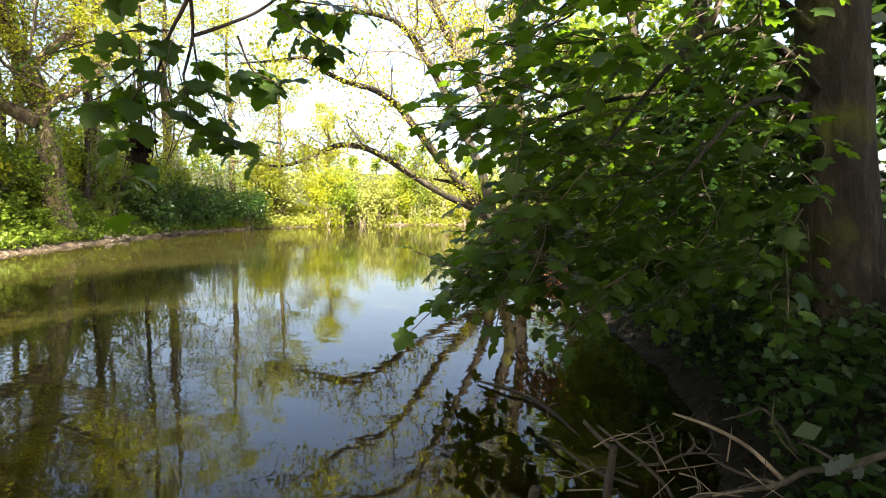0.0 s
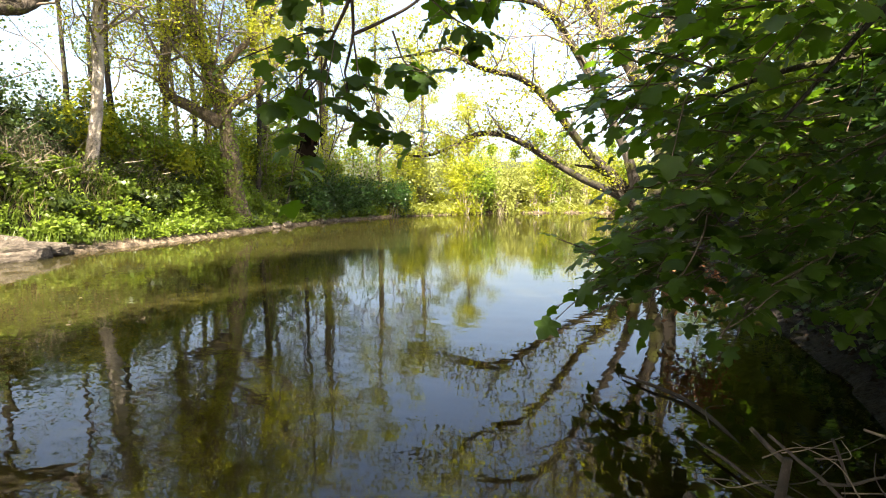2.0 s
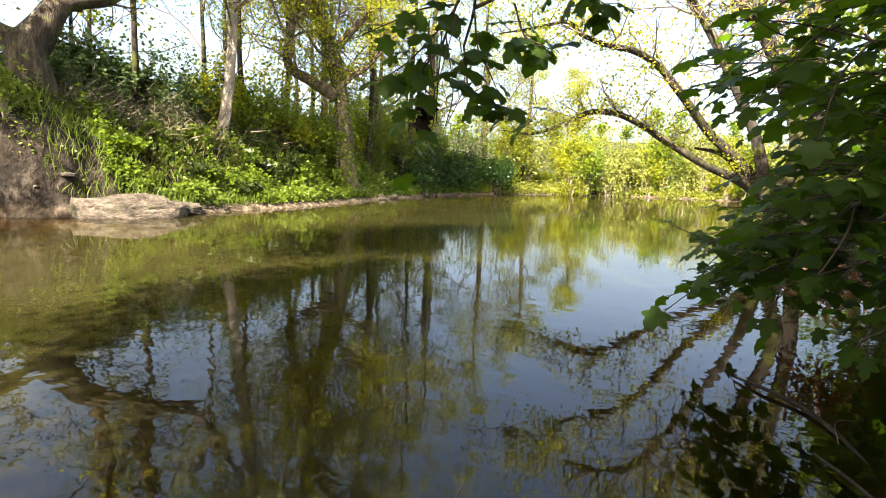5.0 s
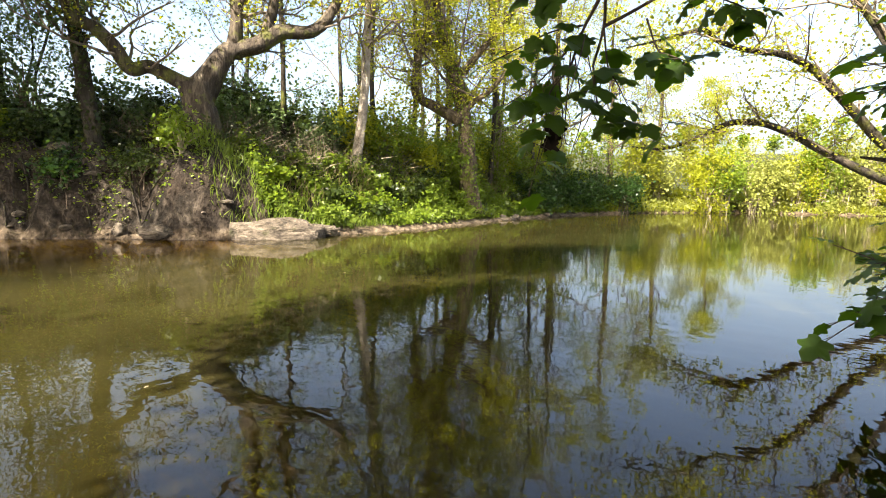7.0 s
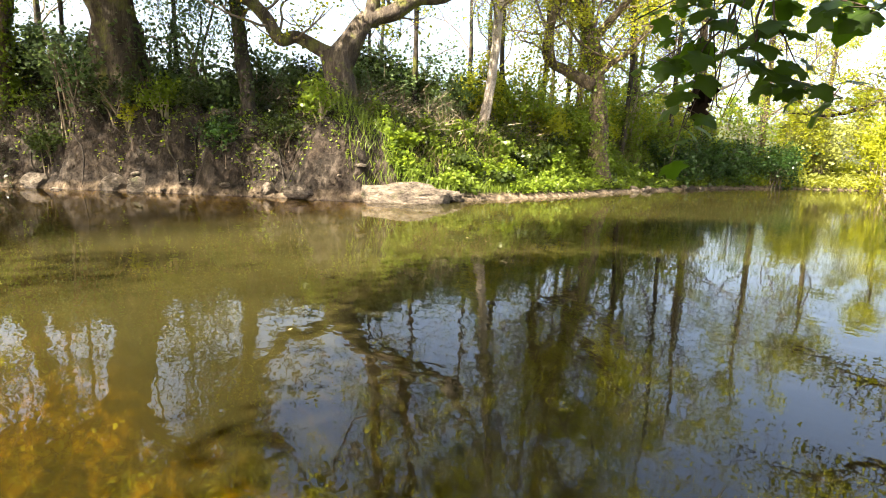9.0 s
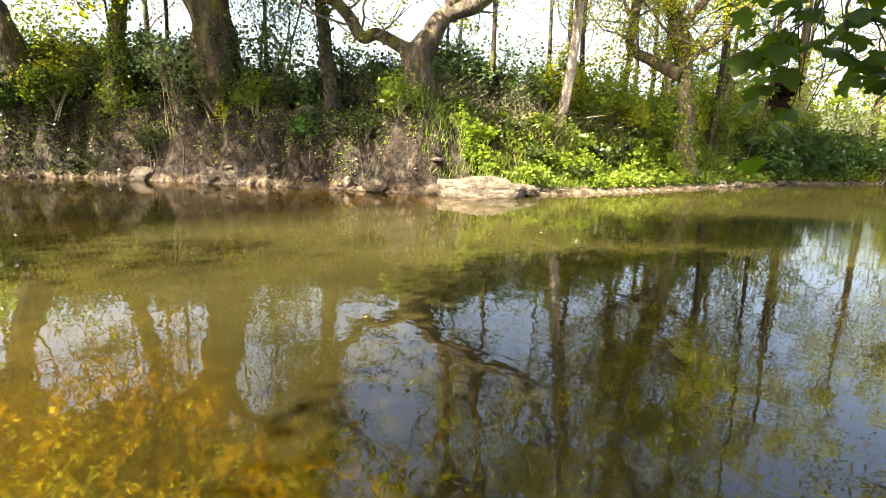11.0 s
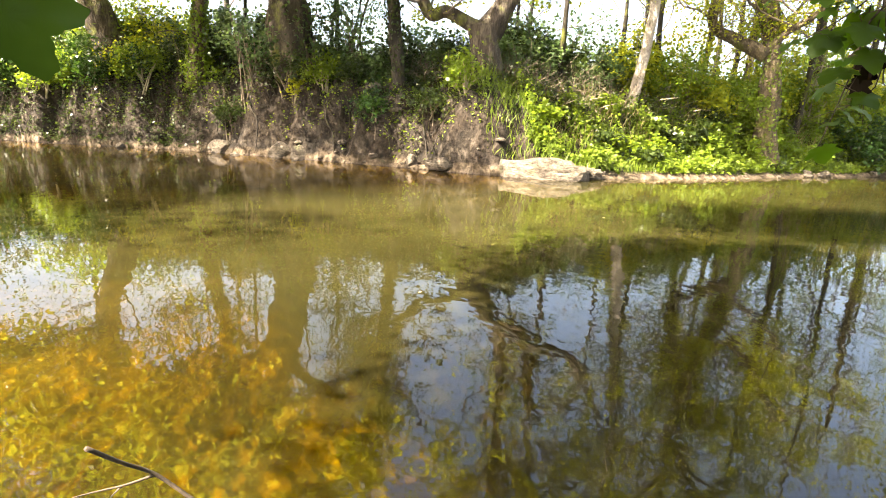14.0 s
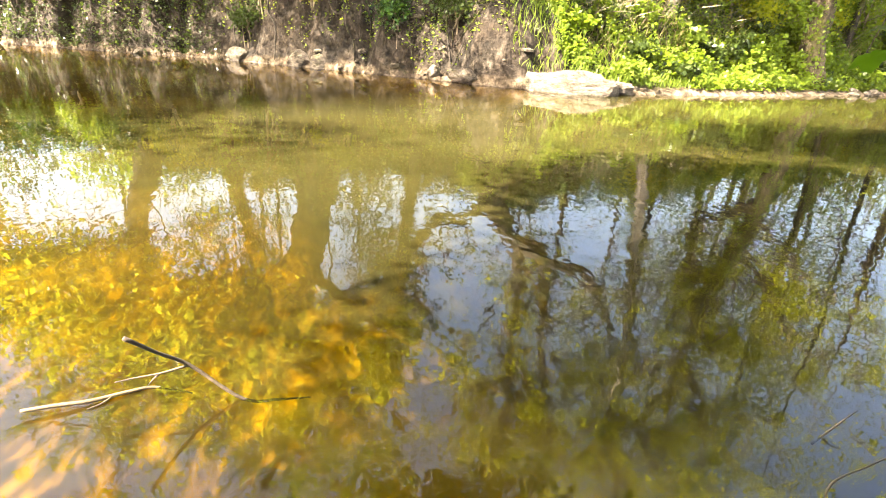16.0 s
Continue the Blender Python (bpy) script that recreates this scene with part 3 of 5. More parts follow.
def tree(name, label, category, limbs, bark, leaf, seed, per=6, size=0.09, scatter=0.18, grow=(), twig=None, sides=12, group="", rough=0.35, droop=0.3, ivy=0, ivy_leaf=None):
    """limbs: (name, points, radii, shoots, shoot length). grow: (point, direction, length, radius, levels, kids)."""
    rng = np.random.default_rng(seed)
    base = limbs[0][1][0]
    t = thing(name, base, label, category, group)
    tips, br = [], Geo()
    for k, (lname, pts, radii, count, reach) in enumerate(limbs):
        c, r = spline(pts, radii, 14 if k == 0 and sides > 9 else 6)
        g = Geo()
        g.tube(c, r, sides * 2 if k == 0 and sides > 9 else max(9, sides - 3), rough, seed + k, ridge=0.22 if k == 0 and sides > 9 else 0.12)
        g.make(lname, bark, t)
        for j in range(count):
            i = int(len(c) * (0.3 + 0.7 * (j + rng.random()) / count)) if k else int(len(c) * (0.45 + 0.55 * (j + rng.random()) / count))
            i = min(i, len(c) - 2)
            d = unit(rng.normal(size=3) * np.array([1, 1, 0.5]) + np.array([0, 0, 0.35]) + 0.5 * unit(c[i + 1] - c[i]))
            shoot(br, tips, rng, c[i], d, reach * rng.uniform(0.6, 1.2), max(0.012, min(r[i] * 0.4, 0.02 * reach)), 2, kids=4)
    if ivy:
        c, r = spline(limbs[0][1], limbs[0][2], 14)
        k = rng.integers(0, int(len(c) * 0.8), ivy)
        out = rng.normal(size=(ivy, 3)) * np.array([1, 1, 0.15])
        out /= np.linalg.norm(out, axis=1)[:, None]
        f = Geo()
        ln = rng.uniform(0.07, 0.15, ivy)
        f.slips(c[k] + out * (r[k] * rng.uniform(0.95, 1.35, ivy))[:, None] + rng.normal(size=(ivy, 3)) * 0.05, rng.normal(size=(ivy, 3)) + np.array([0, 0, -0.8]), out + rng.normal(size=(ivy, 3)) * 0.4, ln, ln)
        tagged(f.make("ivy", ivy_leaf or leaf, t), kind="stuff")
    for p, d, length, radius, levels, kids in grow:
        shoot(br, tips, rng, p, d, length, radius, levels, kids=kids, sides=7)
    if br.n:
        tagged(br.make("branch_mass", twig or TWIG, t), kind="stuff")
    if per and tips:
        f = Geo()
        foliage(f, rng, tips, per, size, scatter, droop)
        tagged(f.make("crown", leaf, t), kind="stuff")
    return t


def simple_tree(name, label, x, y, height, radius, bark, leaf, seed, per=6, size=0.1, lean=(0, 0), kids=4, scatter=0.28, low=0.35, group="", sprays=7):
    rng = np.random.default_rng(seed)
    z = gz(x, y) - 0.1
    pts = [(x + lean[0] * height * t + rng.normal() * 0.12 * (t > 0), y + lean[1] * height * t + rng.normal() * 0.12 * (t > 0), z + height * t) for t in (0, 0.2, 0.45, 0.7, 0.95)]
    grow = []
    for k in range(sprays):
        t = low + (1 - low) * (k + 0.5) / sprays
        a = k * 2.4 + rng.random()
        q = np.array(pts[0]) * (1 - t) + np.array(pts[-1]) * t
        L = height * (0.30 * (1.15 - t) + 0.10)
        grow.append((q, (math.cos(a), math.sin(a), 0.45 + 0.5 * t), L, radius * 0.35 * (1.2 - t), 2, kids))
    return tree(name, label, "tree", [("trunk", pts, [radius * 1.25, radius, radius * 0.75, radius * 0.5, radius * 0.15], 0, 1)], bark, leaf, seed, per, size, scatter, grow, sides=9, group=group)


def bush(name, label, x, y, rx, ry, h, n, size, leaf, seed, z=None, stems=7, clumps=40, group="", droop=0.2, arch=0.0, category="bush", spread=0.22):
    """Stems from one base with leaves in clumps at their ends."""
    rng = np.random.default_rng(seed)
    z = gz(x, y) if z is None else z
    t = thing(name, (x, y, z), label, category, group)
    c = rng.normal(size=(clumps, 3))
    c /= np.linalg.norm(c, axis=1)[:, None]
    c *= (rng.random(clumps) ** 0.4)[:, None]
    c = np.stack([x + c[:, 0] * rx, y + c[:, 1] * ry, z + np.maximum(0.12, h * 0.48 + c[:, 2] * h * 0.52)], 1)
    c[:, 2] = np.maximum(c[:, 2], lie("height", c[:, 0], c[:, 1]) + 0.1)
    g = Geo()
    for k in range(stems):
        q = c[rng.integers(clumps)]
        b = np.array([x + rng.normal() * rx * 0.12, y + rng.normal() * ry * 0.12, z - 0.05])
        b[2] = gz(b[0], b[1]) - 0.08
        g.tube(*spline([b, (b * 0.55 + q * 0.45) + np.array([0, 0, 0.15 * h]), q], [0.03 + 0.006 * h, 0.02, 0.006], 3), 5, caps=False)
    tagged(g.make("stem_mass", TWIG_PALE if leaf in (SPRING, WILLOW, FRESH) else TWIG, t), kind="stuff")
    n = int(n * 0.6)
    k = rng.choice(clumps, n, p=rng.dirichlet(np.full(clumps, 1.6)))
    s = spread * (0.5 + rng.random(clumps))[k][:, None] * np.array([rx, ry, h * 0.6]) ** 0.5
    base = c[k] + rng.normal(size=(n, 3)) * s
    base[:, 2] = np.maximum(base[:, 2], lie("height", base[:, 0], base[:, 1]) + 0.03)
    a, nr = leaf_frames(rng, n, 0.5, droop)
    ln = 1.25 * size * rng.uniform(0.6, 1.35, n)
    f = Geo()
    f.slips(base, a, nr, ln, ln * rng.uniform(0.6, 1.0, n))
    tagged(f.make("foliage", leaf, t), kind="stuff")
    return t


def top_shoots(p, count, length, seed):
    """Boughs that carry a crown up and out from the head of a trunk."""
    r = np.random.default_rng(700 + seed)
    out = []
    for k in range(count):
        a = 2.4 * k + r.random()
        q = np.array(p) + np.array([0, 0, -2.2 * r.random()])
        out.append((q, (math.cos(a), math.sin(a), r.uniform(0.2, 1.6)), length * r.uniform(0.8, 1.2), 0.09, 3, 4))
    return out


def over_shoots(p, count, length, seed):
    """Boughs that reach out over the river."""
    r = np.random.default_rng(800 + seed)
    return [(np.array(p) + r.normal(size=3) * 0.3, (r.uniform(0.3, 1.1), r.uniform(-1.0, 0.2), r.uniform(0.0, 0.5)), length * r.uniform(0.7, 1.2), 0.1, 3, 4) for k in range(count)]


# forked oak on the far bank
tree("forked_oak", "gnarled forked oak with mossy limbs on the rocky bank", "tree", [
    ("trunk", [(-18.30, 7.55, 1.0), (-18.40, 7.42, 2.3), (-18.43, 7.33, 3.21), (-18.48, 7.21, 4.12), (-18.5, 7.16, 4.85)], [1.15, 0.72, 0.54, 0.50, 0.55], 0, 1),
    ("limb", [(-18.52, 7.15, 4.7), (-18.65, 6.77, 4.87), (-18.94, 5.93, 5.27), (-19.09, 5.42, 5.16), (-19.2, 5.01, 5.77), (-19.32, 4.56, 6.22), (-19.44, 4.03, 6.49), (-19.5, 3.7, 7.6), (-19.7, 3.2, 9.2)], [0.34, 0.24, 0.21, 0.22, 0.21, 0.2, 0.18, 0.14, 0.08], 10, 2.6),
    ("limb", [(-18.48, 7.22, 4.6), (-18.31, 7.63, 5.22), (-18.09, 8.12, 5.94), (-17.7, 8.94, 6.26), (-17.35, 9.59, 6.76), (-16.76, 10.57, 6.91), (-16.34, 11.22, 7.98), (-15.87, 11.87, 9.52)], [0.5, 0.42, 0.36, 0.30, 0.26, 0.2, 0.16, 0.1], 11, 2.6),
    ("limb", [(-18.07, 8.17, 5.8), (-18.0, 8.32, 6.75), (-17.96, 8.41, 7.66), (-17.92, 8.49, 9.79), (-17.7, 8.3, 12.8), (-17.6, 8.2, 17.0)], [0.28, 0.22, 0.2, 0.17, 0.12, 0.03], 13, 3.2),
    ("limb", [(-17.7, 8.94, 6.2), (-17.55, 9.23, 6.95), (-17.45, 9.41, 7.79), (-17.39, 9.53, 9.78), (-17.0, 9.8, 12.5), (-16.8, 10.0, 16.5)], [0.2, 0.18, 0.16, 0.13, 0.1, 0.03], 13, 3.0),
], BARK, SPRING, 11, per=9, size=0.085, scatter=0.2, grow=top_shoots((-17.7, 8.5, 13.0), 9, 4.8, 1))
tree("slender_alder", "slender dark mossy alder trunk on the far bank", "tree", [
    ("trunk", [(-19.80, 4.75, 1.2), (-19.89, 4.46, 3.54), (-19.94, 4.27, 5.27), (-19.95, 4.18, 6.39), (-19.97, 4.12, 8.2), (-20.1, 4.0, 12.5)], [0.34, 0.24, 0.22, 0.2, 0.17, 0.06], 14, 2.4)],
    BARK_DARK, DISTANT, 12, per=13, size=0.09, scatter=0.25, ivy=900, ivy_leaf=BLUEGREEN)
tree("pale_birch", "pale-barked leaning birch lit by the sun", "tree", [
    ("trunk", [(-18.05, 12.85, 1.2), (-17.88, 13.15, 3.2), (-17.78, 13.34, 4.8), (-17.72, 13.45, 6.8), (-17.67, 13.62, 8.87), (-17.57, 13.76, 12.01), (-17.5, 13.8, 18.0)], [0.30, 0.20, 0.18, 0.165, 0.145, 0.10, 0.03], 22, 2.6)],
    BARK_PALE, SPRING, 13, per=10, size=0.075, scatter=0.22, grow=top_shoots((-17.55, 13.78, 15.5), 7, 4.0, 2))
tree("ivy_clad_ash", "ivy-clad ash with crooked limbs in young leaf", "tree", [
    ("trunk", [(-17.45, 19.55, 0.3), (-17.6, 19.4, 2.4), (-17.75, 19.3, 4.7), (-18.1, 19.0, 6.7), (-18.5, 18.7, 8.3), (-18.8, 18.4, 10.3), (-18.96, 18.2, 16.5)], [0.6, 0.40, 0.36, 0.32, 0.26, 0.18, 0.08], 12, 3.8),
    ("limb", [(-17.75, 19.0, 5.0), (-17.3, 19.4, 5.6), (-16.7, 19.85, 6.1), (-16.2, 20.2, 6.8), (-15.6, 20.6, 7.6)], [0.2, 0.14, 0.11, 0.09, 0.05], 8, 2.6),
    ("limb", [(-17.75, 19.0, 4.72), (-18.61, 18.16, 5.36), (-19.25, 17.48, 6.0), (-19.13, 17.61, 7.67), (-18.81, 17.95, 9.44), (-19.3, 17.4, 11.2)], [0.3, 0.24, 0.2, 0.17, 0.13, 0.06], 11, 2.8),
    ("limb", [(-18.1, 19.0, 6.6), (-17.5, 19.9, 7.9), (-16.8, 20.8, 9.3), (-16.2, 21.6, 11.0)], [0.22, 0.16, 0.12, 0.06], 10, 3.2),
], BARK_IVY, SPRING, 14, per=20, size=0.08, scatter=0.28, ivy=2600, ivy_leaf=FRESH, grow=top_shoots((-18.9, 18.3, 15.0), 9, 5.5, 3))
tree("great_oak", "massive old oak trunk with rough bark and one sunlit side", "tree", [
    ("trunk", [(-22.9, 1.7, 1.5), (-23.0, 1.37, 2.79), (-23.0, 1.09, 3.63), (-23.0, 0.86, 5.09), (-23.0, 0.63, 6.7), (-23.0, 0.22, 9.0), (-23.1, 0.0, 12.0), (-23.0, 0.1, 16.0)], [1.3, 0.94, 0.84, 0.79, 0.74, 0.6, 0.35, 0.12], 0, 1),
    ("limb", [(-23.0, 0.3, 8.2), (-22.2, 1.4, 9.6), (-21.4, 2.6, 10.6), (-20.8, 3.6, 12.2)], [0.34, 0.26, 0.18, 0.08], 12, 3.2),
    ("limb", [(-23.0, 0.3, 7.6), (-21.8, -1.2, 8.6), (-20.4, -2.8, 9.0), (-18.8, -4.6, 9.3), (-17.0, -6.0, 9.6)], [0.36, 0.28, 0.22, 0.16, 0.06], 20, 3.4),
    ("limb", [(-23.0, 0.3, 8.0), (-21.4, 0.0, 9.2), (-19.6, -0.8, 9.8), (-17.6, -1.8, 10.2)], [0.32, 0.25, 0.17, 0.06], 18, 3.2),
    ("limb", [(-23.1, 0.1, 10.6), (-23.4, 0.8, 12.5), (-23.2, 0.4, 15.0)], [0.3, 0.2, 0.06], 14, 3.4),
], BARK, SPRING, 15, per=6, size=0.11, scatter=0.24, sides=18, grow=top_shoots((-23.1, 0.1, 14.0), 12, 6.5, 4) + over_shoots((-21.0, -2.2, 8.8), 7, 5.0, 7))
# Leaf mass added above the view, sunward of the far water, to shade it.
rng = np.random.default_rng(61)
t, out = rng.random(170), rng.uniform(1.4, 4.2, 170)
up = rng.uniform(5.5, 7.6, 170)
hubs = np.stack([-29.5 + 13.0 * t + 0.77 * out + sun_dir.x / sun_dir.z * up, -10.0 + 16.5 * t - 0.63 * out + sun_dir.y / sun_dir.z * up, up + 0.6], 1)
k = rng.integers(0, 170, 18000)
a, nr = leaf_frames(rng, 18000, 0.5, 0.3)
ln = rng.uniform(0.12, 0.2, 18000)
g = Geo()
g.slips(hubs[k] + rng.normal(size=(18000, 3)) * 0.45, a, nr, ln, ln)
tagged(g.make("shade_crown", SPRING, bpy.data.objects["great_oak"]), kind="stuff")
# Boughs that carry the added leaves.
g = Geo()
for k in range(12):
    q = hubs[k * 7]
    g.tube(*spline([(-22.9, 0.1, 8.6), (-22.9 + 0.4 * (q[0] + 22.9), q[1] * 0.4, 9.6), q], [0.10, 0.06, 0.015], 4), 6)
tagged(g.make("bough_mass", BARK, bpy.data.objects["great_oak"]), kind="stuff")
# Unseen leaf clumps added sunward of the slope to dapple it with shade.
up = rng.uniform(6.5, 9.0, 16)
hubs = np.stack([rng.uniform(-20.5, -16.6, 16) + sun_dir.x / sun_dir.z * up, rng.uniform(7.0, 12.5, 16) + sun_dir.y / sun_dir.z * up, up + 2.0], 1)
a, nr = leaf_frames(rng, 6000, 0.5, 0.3)
ln = rng.uniform(0.11, 0.18, 6000)
g = Geo()
g.slips(hubs[rng.integers(0, 16, 6000)] + rng.normal(size=(6000, 3)) * 0.45, a, nr, ln, ln)
tagged(g.make("shade_crown", SPRING, bpy.data.objects["forked_oak"]), kind="stuff")
# Thin boughs out to those added clumps.
g = Geo()
for q in hubs:
    g.tube(*spline([(-19.44, 4.03, 6.49), (-18.6, 0.4 * q[1] + 2.4, 0.5 * q[2] + 3.6), q], [0.06, 0.04, 0.012], 4), 6)
tagged(g.make("bough_mass", BARK, bpy.data.objects["forked_oak"]), kind="stuff")
tree("field_oak", "leaning oak at the edge of the field", "tree", [
    ("trunk", [(-27.2, -6.0, 3.2), (-27.2, -6.36, 4.7), (-27.15, -6.62, 5.5), (-27.07, -6.98, 6.5), (-26.98, -7.3, 8.0), (-26.8, -7.6, 11), (-26.6, -7.6, 15)], [0.75, 0.6, 0.55, 0.5, 0.42, 0.28, 0.1], 16, 3.6)],
    BARK, FRESH, 16, per=22, size=0.085, scatter=0.3, grow=top_shoots((-26.7, -7.6, 14.0), 10, 6.5, 5) + over_shoots((-26.4, -7.4, 9.0), 8, 6.0, 8))
tree("ivied_alder", "trunk wrapped in green ivy behind the bank", "tree", [
    ("trunk", [(-24.8, -2.8, 2.4), (-24.8, -2.6, 4.6), (-24.82, -2.4, 6.0), (-24.84, -2.1, 8.0), (-24.9, -1.9, 12), (-24.8, -2.0, 16)], [0.34, 0.27, 0.24, 0.2, 0.14, 0.05], 18, 2.8)],
    BARK_IVY, FRESH, 17, per=22, size=0.085, scatter=0.3, ivy=3000, grow=top_shoots((-24.9, -2.0, 15.0), 9, 6.0, 6) + over_shoots((-24.4, -2.6, 9.0), 9, 6.0, 9))

# leaning alder on the near bank, its stems arching over the river
tree("leaning_alder", "many-stemmed alder with stems arching low over the water", "tree", [
    ("stem", [(0.32, 15.6, 0.1), (0.41, 15.6, 0.91), (0.48, 15.59, 2.71), (0.32, 15.6, 4.77), (0.16, 15.6, 6.66), (0.03, 15.6, 8.37), (0.1, 15.7, 11)], [0.218, 0.179, 0.156, 0.140, 0.125, 0.094, 0.023], 30, 2.2),
    ("stem", [(0.0, 15.6, 0.15), (-0.32, 15.5, 0.98), (-0.91, 15.38, 1.49), (-1.79, 15.1, 1.92), (-2.66, 14.77, 2.46), (-3.21, 14.46, 2.83), (-3.75, 14.12, 3.08), (-4.27, 13.77, 3.11), (-4.63, 13.44, 2.93), (-4.97, 13.1, 2.69), (-5.43, 12.7, 2.5), (-6.0, 12.3, 2.55)], [0.156, 0.133, 0.117, 0.101, 0.094, 0.086, 0.078, 0.070, 0.058, 0.047, 0.031, 0.012], 26, 1.0),
    ("stem", [(0.05, 15.55, 0.2), (-0.24, 15.5, 0.98), (-0.9, 15.18, 1.9), (-1.63, 14.92, 2.58), (-2.08, 14.36, 3.2), (-2.38, 14.01, 3.61), (-2.77, 13.73, 4.08), (-3.22, 13.22, 4.36), (-3.8, 12.76, 4.48), (-4.22, 12.31, 4.65), (-4.43, 11.92, 4.83), (-4.91, 11.4, 4.64), (-5.6, 11.0, 4.5)], [0.156, 0.133, 0.117, 0.109, 0.101, 0.094, 0.086, 0.078, 0.066, 0.058, 0.047, 0.035, 0.012], 26, 1.1),
    ("stem", [(0.1, 15.4, 0.3), (-0.1, 15.2, 0.99), (0.16, 15.2, 2.25), (-0.22, 15.2, 3.72), (-0.67, 15.19, 4.77), (-1.18, 15.16, 5.53), (-1.69, 15.11, 6.37), (-2.06, 15.07, 7.19), (-2.8, 15.0, 9.0)], [0.195, 0.172, 0.172, 0.156, 0.148, 0.133, 0.117, 0.094, 0.031], 34, 1.9),
    ("stem", [(0.0, 15.2, 0.3), (-0.31, 14.8, 1.15), (-0.75, 14.78, 2.69), (-1.48, 14.73, 4.24), (-1.99, 14.67, 5.2), (-2.5, 14.6, 6.02), (-3.07, 14.49, 6.48), (-3.94, 14.28, 6.62), (-4.79, 14.02, 6.47), (-5.6, 13.8, 6.6)], [0.156, 0.140, 0.125, 0.109, 0.101, 0.086, 0.070, 0.055, 0.039, 0.016], 34, 1.6),
    ("stem", [(-0.1, 15.5, 0.2), (-0.38, 15.3, 0.99), (-0.9, 15.28, 1.6), (-1.36, 15.24, 2.14), (-2.03, 15.17, 2.31)], [0.094, 0.086, 0.078, 0.062, 0.023], 4, 0.8),
], BARK_DARK, SPRING, 18, per=4, size=0.06, scatter=0.2, twig=TWIG)

# trees behind the far bank
rng = np.random.default_rng(5)
BACK = [(-24.6, 16.9, 14, 0.15), (-27, 20, 13, 0.18), (-29, 14, 12, 0.16), (-31, 2, 12, 0.18), (-34, -2, 13, 0.2), (-24.5, 24, 13, 0.18), (-36, -10, 13, 0.2), (-33, -16, 13, 0.2), (-40, -20, 14, 0.22), (-24.0, 30, 13, 0.2), (-29, 27, 14, 0.2), (-23.5, 36, 12, 0.2), (-24.6, 2.6, 8, 0.08), (-25.2, 4.2, 9, 0.08), (-22.6, 10.2, 9, 0.1), (-27.5, -3.0, 9, 0.1), (-24.0, 3.6, 7.5, 0.06)]
for i, (x, y, h, r) in enumerate(BACK):
    simple_tree("woodland_tree", "slim woodland tree with loose dark leaves against the sky", x, y, h, r * 0.7, BARK_DARK, DISTANT, 100 + i, per=17, size=0.08, kids=3, scatter=0.4, low=0.1, group="trees behind the far bank", sprays=10)
for i, (x, y, h, r) in enumerate([(-20.4, 11.3, 20, 0.16), (-19.8, 15.7, 22, 0.17), (-20.9, 18.8, 23, 0.18), (-19.4, 23.2, 24, 0.18), (-19.6, 27.5, 25, 0.2), (-25.6, 3.0, 20, 0.13), (-28.6, -1.0, 20, 0.14)]):
    simple_tree("tall_alder", "tall slim alder with an airy yellow-green crown", x, y, h, r * 0.62, BARK_DARK, SPRING, 180 + i, per=18, size=0.105, kids=4, scatter=0.34, low=0.34, group="tall trees on the far bank", sprays=13)
for i, (x, y, h, r) in enumerate([(-20.5, 25, 14, 0.22), (-21, 32, 16, 0.25), (-19.5, 37, 15, 0.2), (-15.5, 46.5, 9, 0.2), (-21.0, 21.5, 13, 0.2), (-18, 42, 12, 0.2)]):
    simple_tree("bank_tree", "bright yellow-green riverside tree in spring leaf", x, y, h, r, BARK_IVY, SPRING, 140 + i, per=28, size=0.095, kids=5, scatter=0.4, low=0.15, group="trees along the far reach", sprays=10)
# The last five stand out of view, added to shade near bank and river.
for i, (x, y, h, r) in enumerate([(3.5, 11, 10, 0.25), (4.0, 18, 11, 0.25), (6.5, 7.5, 11, 0.25), (8, 14, 11, 0.3), (3.0, 26, 9, 0.2), (7, 22, 11, 0.25), (6, -4, 11, 0.3), (7.5, -12, 11, 0.3), (10, 2, 12, 0.3), (-6.6, -17, 18, 0.35), (-8.8, -21, 18, 0.35)]):
    simple_tree("near_bank_tree", "leafy tree on the near bank", x, y, h, r, BARK_DARK, FRESH, 160 + i, per=20, size=0.2, kids=3, scatter=0.4, low=0.12, group="trees on the near bank", sprays=9)
for i in range(26):
    a = radians(-20 + i * 2.4)
    d = rng.uniform(120, 210)
    simple_tree("distant_tree", "distant field tree on the hillside", -math.sin(a) * d, math.cos(a) * d, rng.uniform(6, 10), 0.3, BARK_DARK, FRESH, 200 + i, per=8, size=0.5, kids=3, scatter=0.8, low=0.15, group="distant trees", sprays=6)

# bushes along the far end and the far bank
for i in range(16):
    t = i / 15
    x, y = -18.3 + 22 * t + rng.normal() * 0.4, 38.2 + 9.0 * math.sin(min(1, t * 1.6) * math.pi / 2) + rng.uniform(0.0, 0.9)
    bush("willow_bush", "pale yellow-green willow scrub at the water's edge", x, y, 1.7, 1.5, rng.uniform(3.4, 5.4), 6500, 0.14, (WILLOW, WILLOW, SPRING, FRESH)[i % 4], 300 + i, stems=32, clumps=60, group="willow scrub", droop=0.1)
for i, (x, y, h) in enumerate([(-17.6, 35.2, 2.6), (-18.6, 32.5, 2.4), (-18.9, 29.5, 2.6), (-18.6, 26.5, 2.2)]):
    bush("laurel_bush", "dense deep green bush overhanging the water", x, y, 1.5, 1.5, h, 6000, 0.12, DEEP, 330 + i, group="dark bushes", clumps=60)
